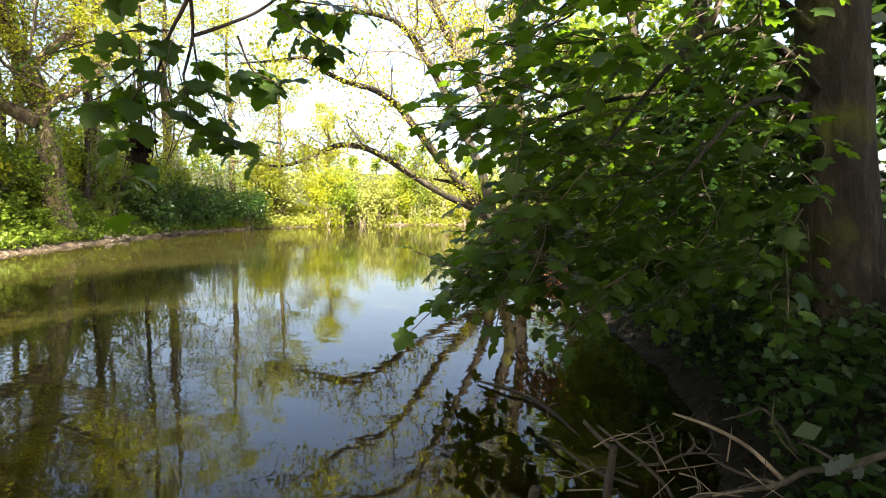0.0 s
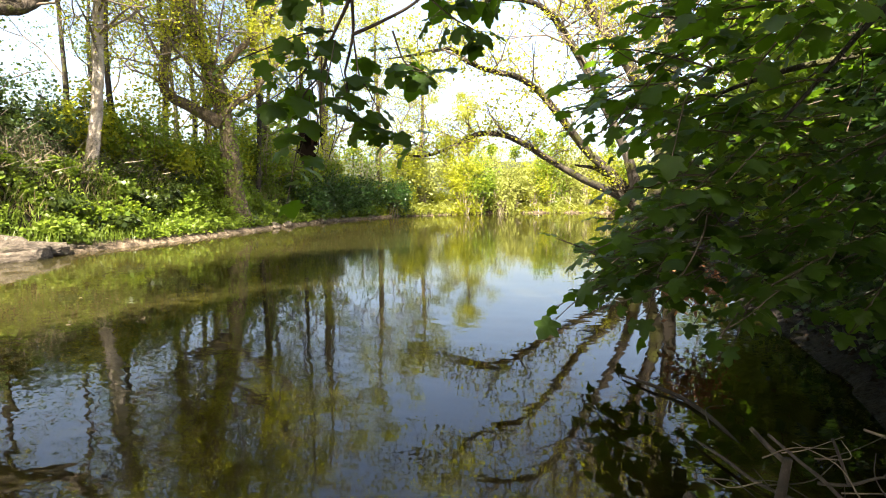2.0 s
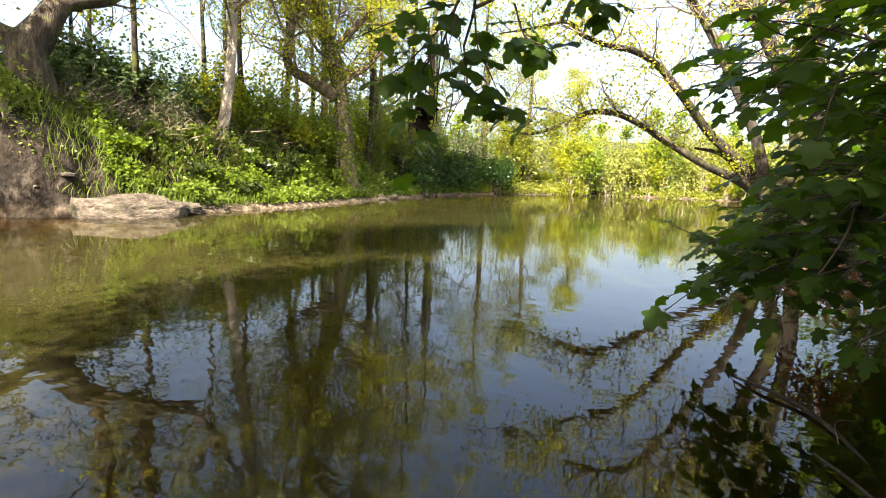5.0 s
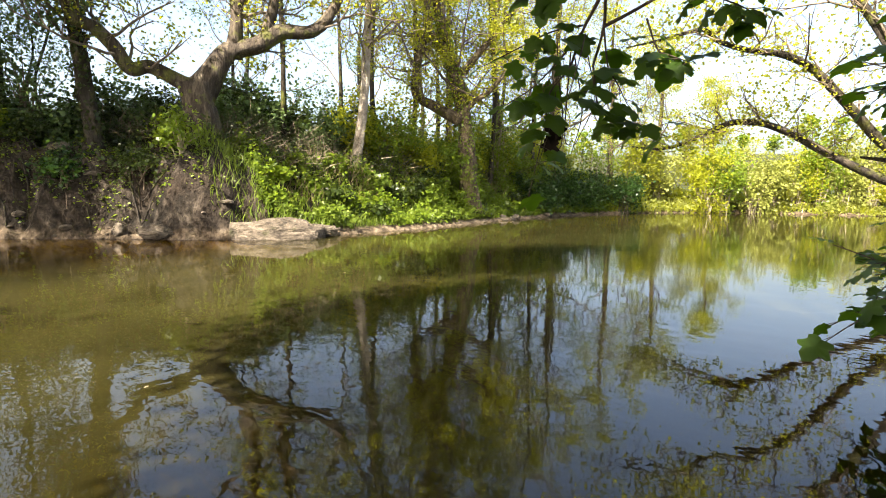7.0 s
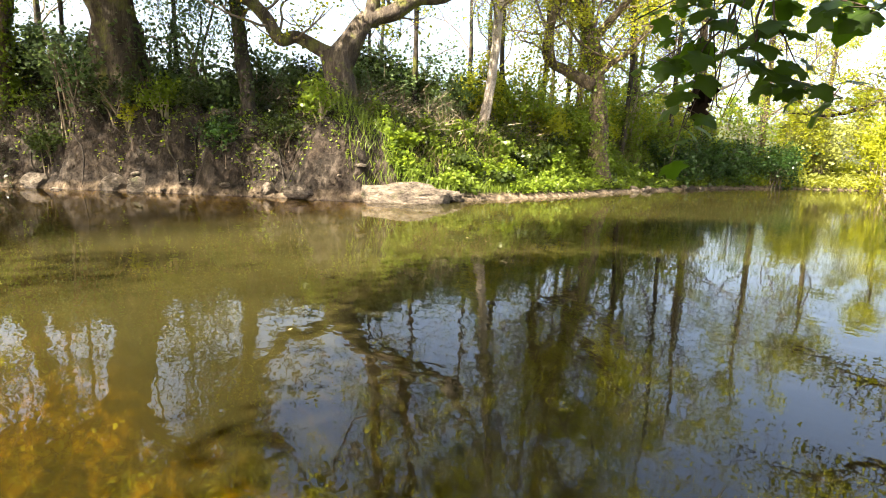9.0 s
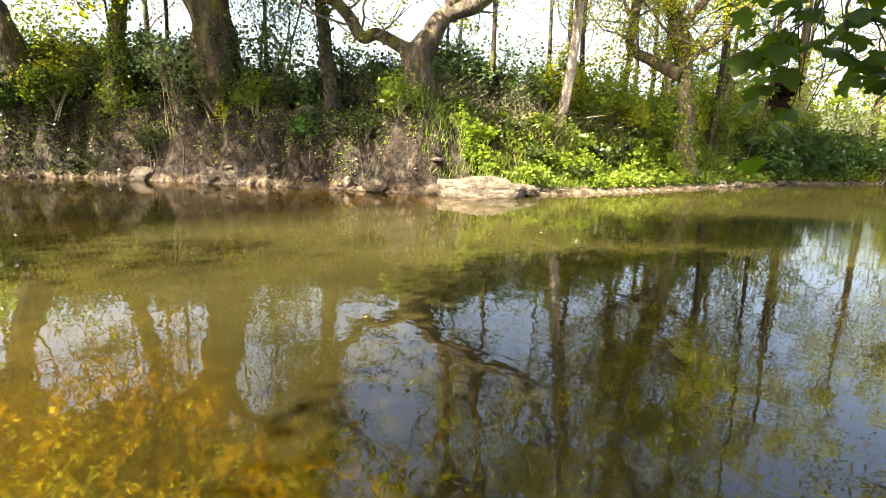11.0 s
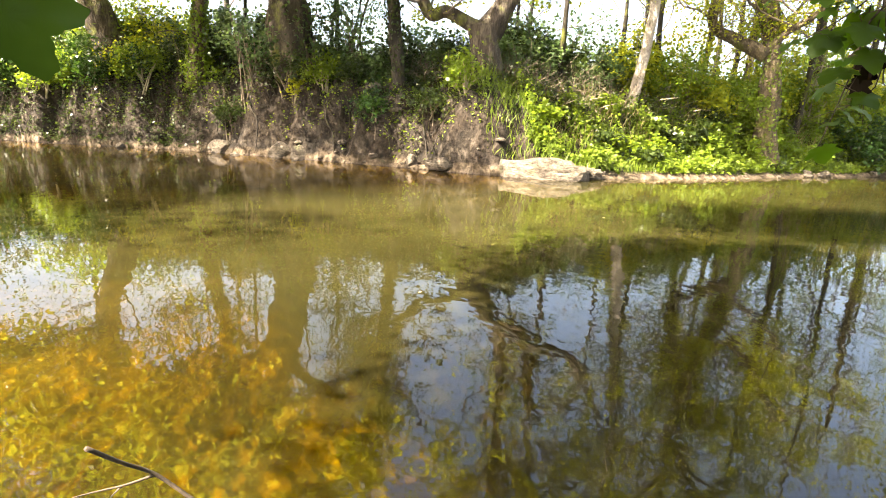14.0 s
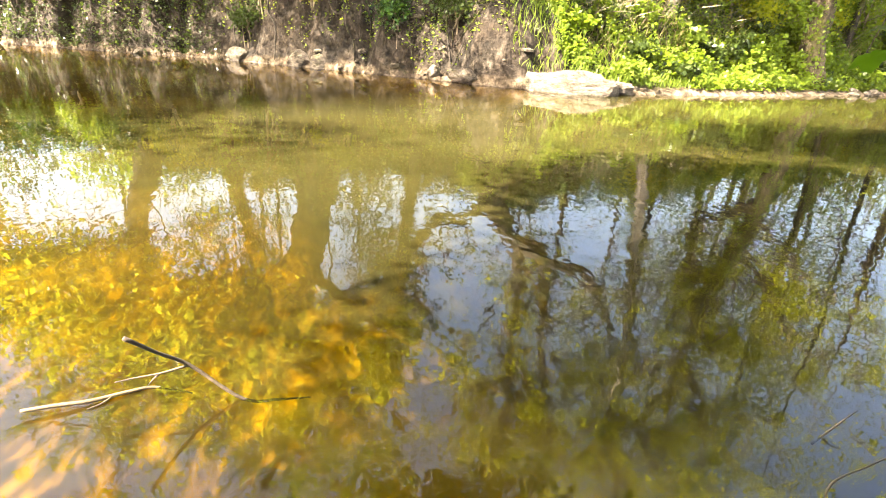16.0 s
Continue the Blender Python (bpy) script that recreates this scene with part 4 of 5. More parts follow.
for i in range(15):
    y = 14 + i * 1.25
    x = np.interp(y, [12, 16, 22, 30, 34], [-18.8, -18.9, -19.9, -20.6, -20.2]) + rng.normal() * 0.5
    bush("hazel_bush", "straggling bush in fresh yellow-green leaf", x, y, 1.2, 1.2, rng.uniform(1.8, 3.0), 3800, 0.11, FRESH if i % 3 else SPRING, 350 + i, group="bushes on the far bank", clumps=40, stems=9)
for i in range(22):
    y = -10 + i * 1.15
    x = np.interp(y, [-12, -4, 0, 4, 8, 15], [-31.5, -28.2, -24.8, -22.6, -20.8, -20.6]) + rng.normal() * 0.5
    bush("bramble_bush", "dark bramble and hawthorn scrub along the bank top", x, y, 1.3, 1.2, rng.uniform(1.2, 2.2), 3800, 0.12, BLUEGREEN if i % 2 else DISTANT, 380 + i, group="scrub along the bank top", clumps=40, stems=9)

# ---- the sycamore on the near bank ----
def sycamore_spray(rng, twigs, leaves, p, d, length, pairs=3, size=0.11):
    """A drooping twig with opposite leaves on stalks."""
    p, d = np.array(p, float), unit(d)
    pts = [p]
    for k in range(3):
        d = unit(d + rng.normal(size=3) * 0.18 + np.array([0, 0, -0.14]))
        p = p + d * length / 3
        pts.append(p)
    c, r = spline(pts, [0.006, 0.003], 3)
    twigs.tube(c, r, 4, caps=False)
    base, ax, nr, ln = [], [], [], []
    for k in range(pairs * 2 + 1):
        t = 0.3 + 0.7 * (k // 2) / max(1, pairs)
        i = min(len(c) - 2, int(t * (len(c) - 1)))
        dd = unit(c[i + 1] - c[i])
        side = unit(np.cross(dd, [0, 0, 1])) * (1 if k % 2 else -1)
        out = dd if k == pairs * 2 else unit(side + dd * 0.5 + rng.normal(size=3) * 0.25)
        foot = c[i] + unit(out + np.array([0, 0, 0.25])) * rng.uniform(0.04, 0.10)
        twigs.tube(np.array([c[i], foot]), [0.0022, 0.0016], 3, caps=False)
        base.append(foot)
        ax.append(unit(out + np.array([0, 0, -rng.uniform(0.05, 0.45)])))
        nr.append(np.array([0, 0, 1]) + rng.normal(size=3) * 0.24)
        ln.append(size * rng.uniform(0.7, 1.25))
    leaves.lobed(np.array(base), np.array(ax), np.array(nr), np.array(ln))


def broad_leaf(geo, base, axis, normal, length, seed):
    """One large smooth leaf with five rounded, toothed lobes and a cupped blade."""
    axis = unit(axis)
    side = unit(np.cross(axis, normal))
    nr = np.cross(side, axis)
    n, rings, first = 72, 5, 0
    verts = [np.array(base, float) + axis * 0.42 * length]
    for j in range(1, rings + 1):
        for i in range(n):
            a = 2 * math.pi * i / n
            lobe = 0.80 + 0.20 * math.cos(5 * a) + 0.035 * math.sin(23 * a + seed)
            lobe *= 1.0 - 0.55 * max(0.0, -math.cos(a)) ** 6
            q = 0.56 * lobe * j / rings
            u, v = q * math.sin(a) * 1.12, 0.42 + q * math.cos(a)
            vein = 0.012 * math.cos(5 * a) * j / rings
            lift = -0.30 * u * u - 0.35 * max(0.0, v - 0.35) ** 2 + vein + 0.02 * math.sin(6 * u + 5 * v + seed)
            verts.append(np.array(base, float) + length * (side * u + axis * v + nr * lift))
    faces = [(first, first + 1 + i, first + 1 + (i + 1) % n) for i in range(n)]
    for j in range(rings - 1):
        for i in range(n):
            a, b = first + 1 + j * n + i, first + 1 + j * n + (i + 1) % n
            faces.append((a, a + n, b + n, b))
    geo.add(verts, faces)


SYC_BASE = (2.5, 4.33, 0.55)
syc = thing("sycamore", SYC_BASE, "mature sycamore with dark bark and dense broad leaves", "tree")
g = Geo()
c, r = spline([(2.5, 4.33, 0.45), (2.48, 4.34, 1.1), (2.44, 4.36, 1.79), (2.40, 4.39, 2.41), (2.37, 4.4, 3.03), (2.3, 4.44, 4.3), (2.2, 4.4, 6.5), (2.1, 4.3, 9)], [0.36, 0.27, 0.24, 0.235, 0.23, 0.22, 0.18, 0.1], 16)
g.tube(c, r, 48, 0.2, 4.2, ridge=0.16)
g.make("trunk", BARK_DARK, syc)
rng = np.random.default_rng(21)
twigs, leaves = Geo(), Geo()
for k in range(500):
    el = -9 + 36 * rng.random() ** 1.45
    left = float(np.interp(el, [-9, -6, -2, 2, 6, 9, 13, 20, 27], [7.5, 8.0, 3.0, 1.0, 2.5, 9.0, 6.5, 1.0, -3.0]))
    az = left - (left + 27) * rng.random() ** 1.15
    d = 2.7 + 2.9 * rng.random() + 0.02 * (left - az)
    p = np.array([-math.sin(radians(az)) * d, math.cos(radians(az)) * d, 1.5 + d * math.tan(radians(el))])
    if p[2] < gz(p[0], p[1]) + 0.25:
        continue
    out = unit(p - np.array([2.4, 4.4, p[2] + 0.3]))
    sycamore_spray(rng, twigs, leaves, p - out * 0.3, out + rng.normal(size=3) * 0.35, rng.uniform(0.35, 0.6), rng.integers(2, 4), 0.108)
for k in range(16):
    z0 = 1.8 + 0.22 * k
    a = radians(rng.uniform(20, 150)) + math.pi / 2
    q = np.array([2.4 + math.cos(a) * 2.4, 4.4 + math.sin(a) * 1.8, z0 + rng.uniform(-0.5, 0.4)])
    lb = Geo()
    lb.tube(*spline([(2.4, 4.4, z0), (2.4 + math.cos(a) * 0.8, 4.4 + math.sin(a) * 0.7, z0 + 0.35), (2.4 + math.cos(a) * 1.6, 4.4 + math.sin(a) * 1.3, z0 + 0.3), q], [0.045, 0.03, 0.02, 0.008], 5), 7)
    lb.make("bough", BARK_DARK, syc)
# unseen leaves over the standing place, added to shade the water and near bank
shade = Geo()
# outline of the wanted shade on the water, carried up along the sun's path
SHADE_PATCH = [(-1.2, -0.5), (-2.1, 0.3), (-3.3, 1.45), (-4.6, 2.1), (-6.3, 3.4), (-6.1, 5.0), (-5.4, 7.2), (-3.0, 8.2), (-1.2, 7.0), (-0.4, 5.6), (1.6, 5.1), (3.6, 4.3), (4.4, 1.0), (0.5, -1.0)]
qx, qy, qz = rng.uniform(-7, 5, 80000), rng.uniform(-1.5, 9, 80000), rng.uniform(6.2, 7.8, 80000)
ok = inside(qx, qy, SHADE_PATCH) & (fbm(qx, qy, 1.4, 8.3) > rng.normal(size=80000) * 0.5 - 0.75)
qx, qy = qx + rng.normal(size=80000) * 0.34, qy + rng.normal(size=80000) * 0.34
p = np.stack([qx + sun_dir.x / sun_dir.z * qz, qy + sun_dir.y / sun_dir.z * qz, qz], 1)[ok][:29000]
# one more clump, set to shade the sycamore trunk
p = np.concatenate([p, np.array([3.1, 0.7, 6.5]) + rng.normal(size=(2600, 3)) * np.array([0.38, 1.0, 0.3])])
a, nr = leaf_frames(rng, len(p), 0.7, 0.3)
ln = rng.uniform(0.10, 0.16, len(p))
shade.slips(p, a, nr, ln, ln * 1.1)
tagged(shade.make("shade_canopy", SYCAMORE, syc), kind="stuff")
# boughs out of view beneath the added leaves
lb = Geo()
lb.tube(*spline([(2.2, 4.4, 6.2), (0.6, 3.0, 7.2), (-1.8, 1.6, 7.5), (-4.2, 0.6, 7.3), (-6.2, 0.0, 7.2)], [0.13, 0.1, 0.07, 0.05, 0.02], 5), 8)
lb.make("bough", BARK_DARK, syc)
lb = Geo()
lb.tube(*spline([(2.2, 4.4, 5.4), (1.4, 2.8, 5.9), (1.2, 0.8, 6.0), (1.0, -1.2, 6.0), (0.2, -2.8, 5.8)], [0.14, 0.1, 0.08, 0.05, 0.02], 5), 8)
lb.make("bough", BARK_DARK, syc)
# more crown out of view, added to keep light off the near bank
hubs = np.stack([rng.uniform(0.4, 6.5, 420), rng.uniform(0.4, 10.5, 420), rng.uniform(3.4, 8.0, 420)], 1)
rise = np.degrees(np.arctan2(hubs[:, 2] - 1.5, np.hypot(hubs[:, 0], hubs[:, 1])))
foot = hubs[:, 1] - sun_dir.y / sun_dir.z * hubs[:, 2]
hubs = hubs[(rise > 27) & (hubs[:, 0] > 0.9 - 0.08 * hubs[:, 1]) & ((foot < 4.8) | (foot > 10))]
p = hubs[rng.integers(0, len(hubs), 7000)] + rng.normal(size=(7000, 3)) * np.array([0.42, 0.42, 0.2])
a, nr = leaf_frames(rng, len(p), 0.7, 0.3)
ln = rng.uniform(0.12, 0.2, len(p))
thick = Geo()
thick.slips(p, a, nr, ln, ln)
tagged(thick.make("upper_shade", SYCAMORE, syc), kind="stuff")
# an oak behind the standing place, its crown reaching out over the river
oak = thing("spreading_oak", (2.9, -3.4, 0.9), "spreading oak on the near bank with boughs far over the river", "tree")
g = Geo()
g.tube(*spline([(2.9, -3.4, 0.6), (2.85, -3.35, 1.6), (2.7, -3.2, 3.2), (2.3, -2.8, 5.2), (1.6, -2.2, 7.6), (1.0, -1.6, 10.5)], [0.55, 0.42, 0.36, 0.3, 0.22, 0.1], 10), 20, 0.2, 2.2)
g.make("trunk", BARK_DARK, oak)
rng2 = np.random.default_rng(88)
hubs, ends = [], []
for k in range(38):
    a, e, d = radians(rng2.uniform(30, 84)), radians(34 + 20 * rng2.random() ** 1.3), rng2.uniform(8.0, 11.0)
    q = np.array([-math.sin(a) * math.cos(e) * d, math.cos(a) * math.cos(e) * d, 1.5 + math.sin(e) * d])
    ends.append(q)
    hubs += [q + rng2.normal(size=3) * np.array([0.7, 0.7, 0.35]) for j in range(5)]
hubs = np.array(hubs)
low = np.arctan2(hubs[:, 2] - 1.5, np.hypot(hubs[:, 0], hubs[:, 1]))
hubs = hubs[low > radians(31)]
twig = Geo()
for k, q in enumerate(ends):
    m = np.array([1.4, -1.6, 8.2]) * 0.5 + q * 0.5 + np.array([0, 0, 1.0]) + rng2.normal(size=3) * 0.5
    if k < 10:
        g = Geo()
        g.tube(*spline([(1.9, -2.5, 6.4 + 0.25 * k), m, q + rng2.normal(size=3) * 0.2], [0.12, 0.075, 0.02], 7), 7, 0.2, k)
        g.make("bough", BARK_DARK, oak)
    else:
        twig.tube(*spline([ends[k % 10] * 0.5 + m * 0.5, (ends[k % 10] + q) * 0.5 + rng2.normal(size=3) * 0.3, q], [0.05, 0.035, 0.012], 5), 5)
    for j in range(7):
        twig.tube(*spline([q, q + rng2.normal(size=3) * 0.35, q + rng2.normal(size=3) * np.array([0.9, 0.9, 0.5])], [0.014, 0.009, 0.003], 3), 4, caps=False)
tagged(twig.make("twig_mass", BARK_DARK, oak), kind="stuff")
p = hubs[rng2.integers(0, len(hubs), 24000)] + rng2.normal(size=(24000, 3)) * np.array([0.34, 0.34, 0.18])
a, nr = leaf_frames(rng2, len(p), 0.6, 0.3)
ln = rng2.uniform(0.08, 0.15, len(p))
crown = Geo()
crown.slips(p, a, nr, ln, ln * 0.8)
tagged(crown.make("crown", SYCAMORE, oak), kind="stuff")
# the twig sprays that hang in front of the view, from one bough
HANG = [((-1.26, 1.95, 2.16), (-1.36, 1.88, 2.14), (-1.46, 1.80, 2.08), (-1.57, 1.71, 2.01)),
        ((-1.26, 1.95, 2.14), (-1.33, 1.90, 2.03), (-1.42, 1.84, 1.92), (-1.50, 1.77, 1.85)),
        ((-1.28, 1.94, 2.01), (-1.36, 1.88, 1.90), (-1.38, 1.87, 1.74), (-1.42, 1.83, 1.47)),
        ((-1.22, 1.97, 2.00), (-1.19, 1.99, 1.82), (-1.08, 2.05, 1.77), (-0.96, 2.11, 1.71)),
        ((-1.19, 1.99, 2.15), (-1.17, 2.00, 1.99), (-1.14, 2.02, 1.93), (-1.10, 2.04, 1.84)),
        ((-1.05, 2.07, 2.17), (-1.01, 2.09, 2.05), (-0.96, 2.11, 2.02), (-0.90, 2.13, 1.99)),
        ((-0.91, 2.13, 2.30), (-0.82, 2.16, 2.22), (-0.75, 2.19, 2.18), (-0.67, 2.21, 2.12)),
        ((-1.19, 1.99, 2.35), (-1.30, 1.92, 2.29), (-1.37, 1.87, 2.29), (-1.42, 1.84, 2.28)),
        ((-0.91, 2.13, 2.33), (-0.79, 2.17, 2.32), (-0.71, 2.20, 2.32), (-0.62, 2.23, 2.32))]
LINKS = [((-1.14, 1.90, 2.27), (-1.20, 1.93, 2.21), (-1.26, 1.95, 2.14), (-1.30, 1.93, 2.0)), ((-1.14, 1.90, 2.27), (-1.19, 1.99, 2.15), (-1.22, 1.97, 2.0)), ((-1.19, 1.99, 2.15), (-1.11, 2.03, 2.19), (-0.99, 2.09, 2.26), (-0.91, 2.13, 2.33))]
for pts in LINKS:
    twigs.tube(*spline(pts, [0.008, 0.005], 4), 6, caps=False)
lb = Geo()
lb.tube(*spline([(2.35, 4.3, 3.3), (1.2, 3.2, 3.3), (0.2, 2.3, 3.1), (-0.5, 2.0, 2.85), (-1.0, 1.9, 2.6), (-1.14, 1.9, 2.27)], [0.06, 0.045, 0.03, 0.02, 0.014, 0.007], 5), 8)
lb.make("bough", BARK_DARK, syc)
blade = None
for n, pts in enumerate(HANG):
    c, r = spline(pts, [0.0045, 0.002], 4)
    g = Geo()
    g.tube(c, r, 5, caps=False)
    poses = []
    m = 20 if n in (2, 3) else 12
    for k in range(m):
        i = 2 + int(k * (len(c) - 3) / (m - 1))
        out = rng.normal(size=3) * np.array([1, 1, 0.4])
        foot = c[i] + unit(out + np.array([0, 0, -0.2])) * rng.uniform(0.03, 0.08)
        g.tube(np.array([c[i], foot]), [0.002, 0.0015], 3, caps=False)
        ax = unit(unit(out) + np.array([0, 0, -rng.uniform(0.2, 0.9)]))
        side = unit(np.cross(ax, np.array([0.1, -0.25, 0.9]) + rng.normal(size=3) * 0.3))
        poses.append((foot, side, ax, np.cross(side, ax), rng.uniform(0.065, 0.115)))
    spray = g.make("hanging_spray", TWIG_DARK, syc, "thin dark twig hung with broad green leaves")
    for foot, side, ax, up, size in poses:
        if blade is None:
            g = Geo()
            g.lobed(np.zeros((1, 3)), np.array([(0.0, 1.0, 0.0)]), np.array([(0.0, 0.0, 1.0)]), np.array([1.0]))
            leaf = g.make("leaf", SYCAMORE, spray)
            blade = leaf.data
        else:
            leaf = linked("leaf", blade, spray)
        turn = Matrix((side * size, ax * size, up * size)).transposed().to_4x4()
        leaf.matrix_basis = Matrix.Translation(foot) @ turn
for k in range(7):
    p0 = np.array([-1.27, 1.94, 2.1]) + rng.normal(size=3) * 0.07
    twigs.tube(*spline([p0, p0 + rng.normal(size=3) * 0.05 + np.array([-0.02, 0, -0.2]), p0 + rng.normal(size=3) * 0.06 + np.array([-0.06, -0.03, -0.42])], [0.003, 0.0015], 4), 4, caps=False)
# a spray close beside the standing place
c, r = spline([(-0.75, -0.75, 2.1), (-0.82, -0.55, 1.85), (-0.84, -0.42, 1.68)], [0.006, 0.003], 4)
twigs.tube(c, r, 6, caps=False)
for k, (p0, ax, nr, ln) in enumerate([((-0.84, -0.47, 1.66), (0.02, 0.42, -0.8), (0.85, -0.1, 0.4), 0.155), ((-0.86, -0.50, 1.62), (0.0, -0.35, -0.6), (0.8, -0.2, 0.5), 0.15), ((-0.83, -0.44, 1.70), (0.05, 0.7, -0.12), (0.7, -0.1, 0.7), 0.13)]):
    g = Geo()
    broad_leaf(g, p0, ax, nr, ln, k)
    g.make("broad_leaf", DEEP, syc)
tagged(twigs.make("twig_mass", TWIG_DARK, syc), kind="stuff")
tagged(leaves.make("crown", SYCAMORE, syc), kind="stuff")


# ---- undergrowth on the banks ----
def scatter_ground(rng, n, x0, x1, y0, y1, dmin, dmax, patch=0.0, far=True, size=1.6):
    """Random places on a bank between two distances from the water, thinned into patches."""
    x, y = rng.uniform(x0, x1, n * 6), rng.uniform(y0, y1, n * 6)
    d, other = (lie("far", x, y), lie("near", x, y)) if far else (lie("near", x, y), lie("far", x, y))
    ok = (d > dmin) & (d < dmax) & (lie("river", x, y) < 0.5) & (d < other)
    x, y = x[ok], y[ok]
    if patch:
        f = fbm(x, y, size, patch)
        keep = f > rng.normal(size=len(f)) * 0.15
        x, y = x[keep], y[keep]
    x, y = x[:n], y[:n]
    return x, y, lie("height", x, y)


def cover(name, label, category, rng, where, height, size, leaf, slim=0.7, upright=0.0, clump=0.0):
    """Low plants: leaves standing over the ground. Counts as stuff."""
    x, y, z = where
    n = len(x)
    h = height * rng.random(n) ** 1.5 * (0.6 + 0.8 * np.clip(fbm(x, y, 0.7, 5.5) + 0.4, 0, 1.2))
    base = np.stack([x, y, z + h * (1 - upright)], 1)
    a = rng.normal(size=(n, 3))
    a[:, 2] = a[:, 2] * 0.4 + upright * 3.5
    nr = rng.normal(size=(n, 3)) * 0.5 + np.array([0.2, -0.2, 0.6])
    ln = size * rng.uniform(0.6, 1.35, n)
    g = Geo()
    if x.mean() < -8:
        g.slips(base, a, nr, ln, ln * slim * 1.2)
    else:
        g.leaves(base, a, nr, ln, ln * slim)
    return tagged(g.make(name, leaf), label, category, kind="stuff")


rng = np.random.default_rng(77)
cover("nettles", "bright green nettles and herbs along the far bank", "plants", rng, scatter_ground(rng, 36000, -22, -14, 8, 36, 0.7, 2.6, 4.4), 0.75, 0.11, FRESH)
cover("bank_herbs", "yellow-green herbs low on the far bank", "plants", rng, scatter_ground(rng, 16000, -22, -14, 7.2, 36, 0.5, 3.0, 9.4), 0.45, 0.10, GRASS)
cover("bank_grass", "long grass hanging over the far bank", "grass", rng, scatter_ground(rng, 20000, -24, -15, 6.5, 36, 0.3, 4.5), 0.1, 0.42, GRASS, 0.05, 0.9)
cover("field_grass", "rough grass on the top of the far bank", "grass", rng, scatter_ground(rng, 29000, -34, -17, -14, 14, 3.2, 11), 0.1, 0.32, GRASS, 0.06, 0.9)
cover("bank_ivy", "dark ivy and bramble trailing over the steep bank", "plants", rng, scatter_ground(rng, 46000, -32, -17, -14, 8, 2.0, 6.0, 2.2), 0.65, 0.09, BLUEGREEN)
cover("bank_scrub", "dark undergrowth beneath the trees on the slope", "plants", rng, scatter_ground(rng, 30000, -26, -16, 7, 30, 2.0, 6.5), 0.9, 0.09, BLUEGREEN)
cover("dry_stems", "dry straw-coloured stems among the undergrowth", "plants", rng, scatter_ground(rng, 3500, -27, -16, 9, 32, 1.4, 4.5, 6.1), 0.2, 0.6, STRAW, 0.03, 0.7)
cover("cliff_moss_fern", "small ferns clinging to the rocky bank", "plants", rng, scatter_ground(rng, 7000, -27, -16, -8, 8.5, 0.4, 2.2, 3.9, size=0.9), 0.25, 0.10, FRESH, 0.5)
cover("far_grass", "green grass under the willow scrub", "grass", rng, scatter_ground(rng, 16000, -22, 4, 34, 52, 0.1, 4.0), 0.2, 0.5, SPRING, 0.06, 0.9)
cover("bramble_canes", "tangle of brown dead bramble canes on the slope", "plants", rng, scatter_ground(rng, 4200, -27, -16, -6, 32, 2.2, 5.5), 0.5, 1.0, TWIG, 0.018, 0.25)
cover("steep_edge_plants", "dark plants hanging over the foot of the steep bank", "plants", rng, scatter_ground(rng, 9000, -33, -21, -16, -2.5, 0.02, 1.3), 0.6, 0.11, BLUEGREEN, 0.7)
cover("edge_grass", "grass and herbs drooping over the water's edge", "grass", rng, scatter_ground(rng, 12000, -20, -14, 12.5, 38, 0.25, 0.8), 0.45, 0.16, FRESH, 0.35)
cover("reed_edge", "low green plants along the far waterline", "plants", rng, scatter_ground(rng, 16000, -18, 5, 36, 52, 0.02, 1.2), 0.7, 0.22, WILLOW, 0.35)
# The near nettles' deep green carries the shade they stand in.
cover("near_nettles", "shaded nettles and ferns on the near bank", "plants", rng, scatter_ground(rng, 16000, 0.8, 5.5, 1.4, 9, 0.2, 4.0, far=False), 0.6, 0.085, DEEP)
cover("near_litter", "dark fallen leaves on the near bank", "litter", rng, scatter_ground(rng, 5000, -1, 4, -3, 9, 0.1, 3.0, far=False), 0.03, 0.055, DEADLEAF)

for i, (x, y, rx, h, n, m, size) in enumerate([(-19.2, 6.4, 0.5, 0.9, 1100, FRESH, 0.08), (-18.2, 7.0, 0.35, 0.6, 600, FRESH, 0.08), (-21.8, 1.0, 0.3, 0.7, 500, SPRING, 0.08), (-26.6, -5.6, 1.1, 1.1, 2600, SPRING, 0.10), (-27.6, -8.2, 1.2, 1.5, 2600, FRESH, 0.10), (-29.0, -10.5, 1.4, 2.4, 3500, DEEP, 0.12), (-26.6, -2.6, 1.1, 2.0, 2600, FRESH, 0.10), (-27.4, -4.4, 1.3, 2.3, 3200, SPRING, 0.11), (-28.6, -6.6, 1.4, 2.6, 3200, FRESH, 0.11), (-20.9, 10.6, 0.9, 2.0, 1800, DEEP, 0.10), (-25.7, -4.9, 0.9, 1.5, 2400, FRESH, 0.10), (-26.4, -6.8, 1.0, 1.8, 2800, DEEP, 0.11), (-27.3, -8.8, 1.1, 1.7, 2800, FRESH, 0.11), (-28.5, -10.8, 1.2, 2.2, 3200, DEEP, 0.12), (-30.2, -13.2, 1.4, 2.6, 3200, DEEP, 0.12), (-19.6, 15.4, 0.9, 2.6, 2200, SPRING, 0.11), (-18.4, 16.8, 0.8, 1.6, 1800, SPRING, 0.10)]):
    bush("shrub", "leafy shrub growing from the steep bank", x, y, rx, rx, h, n, size, m, 420 + i, group="shrubs on the steep bank", clumps=30, stems=6)


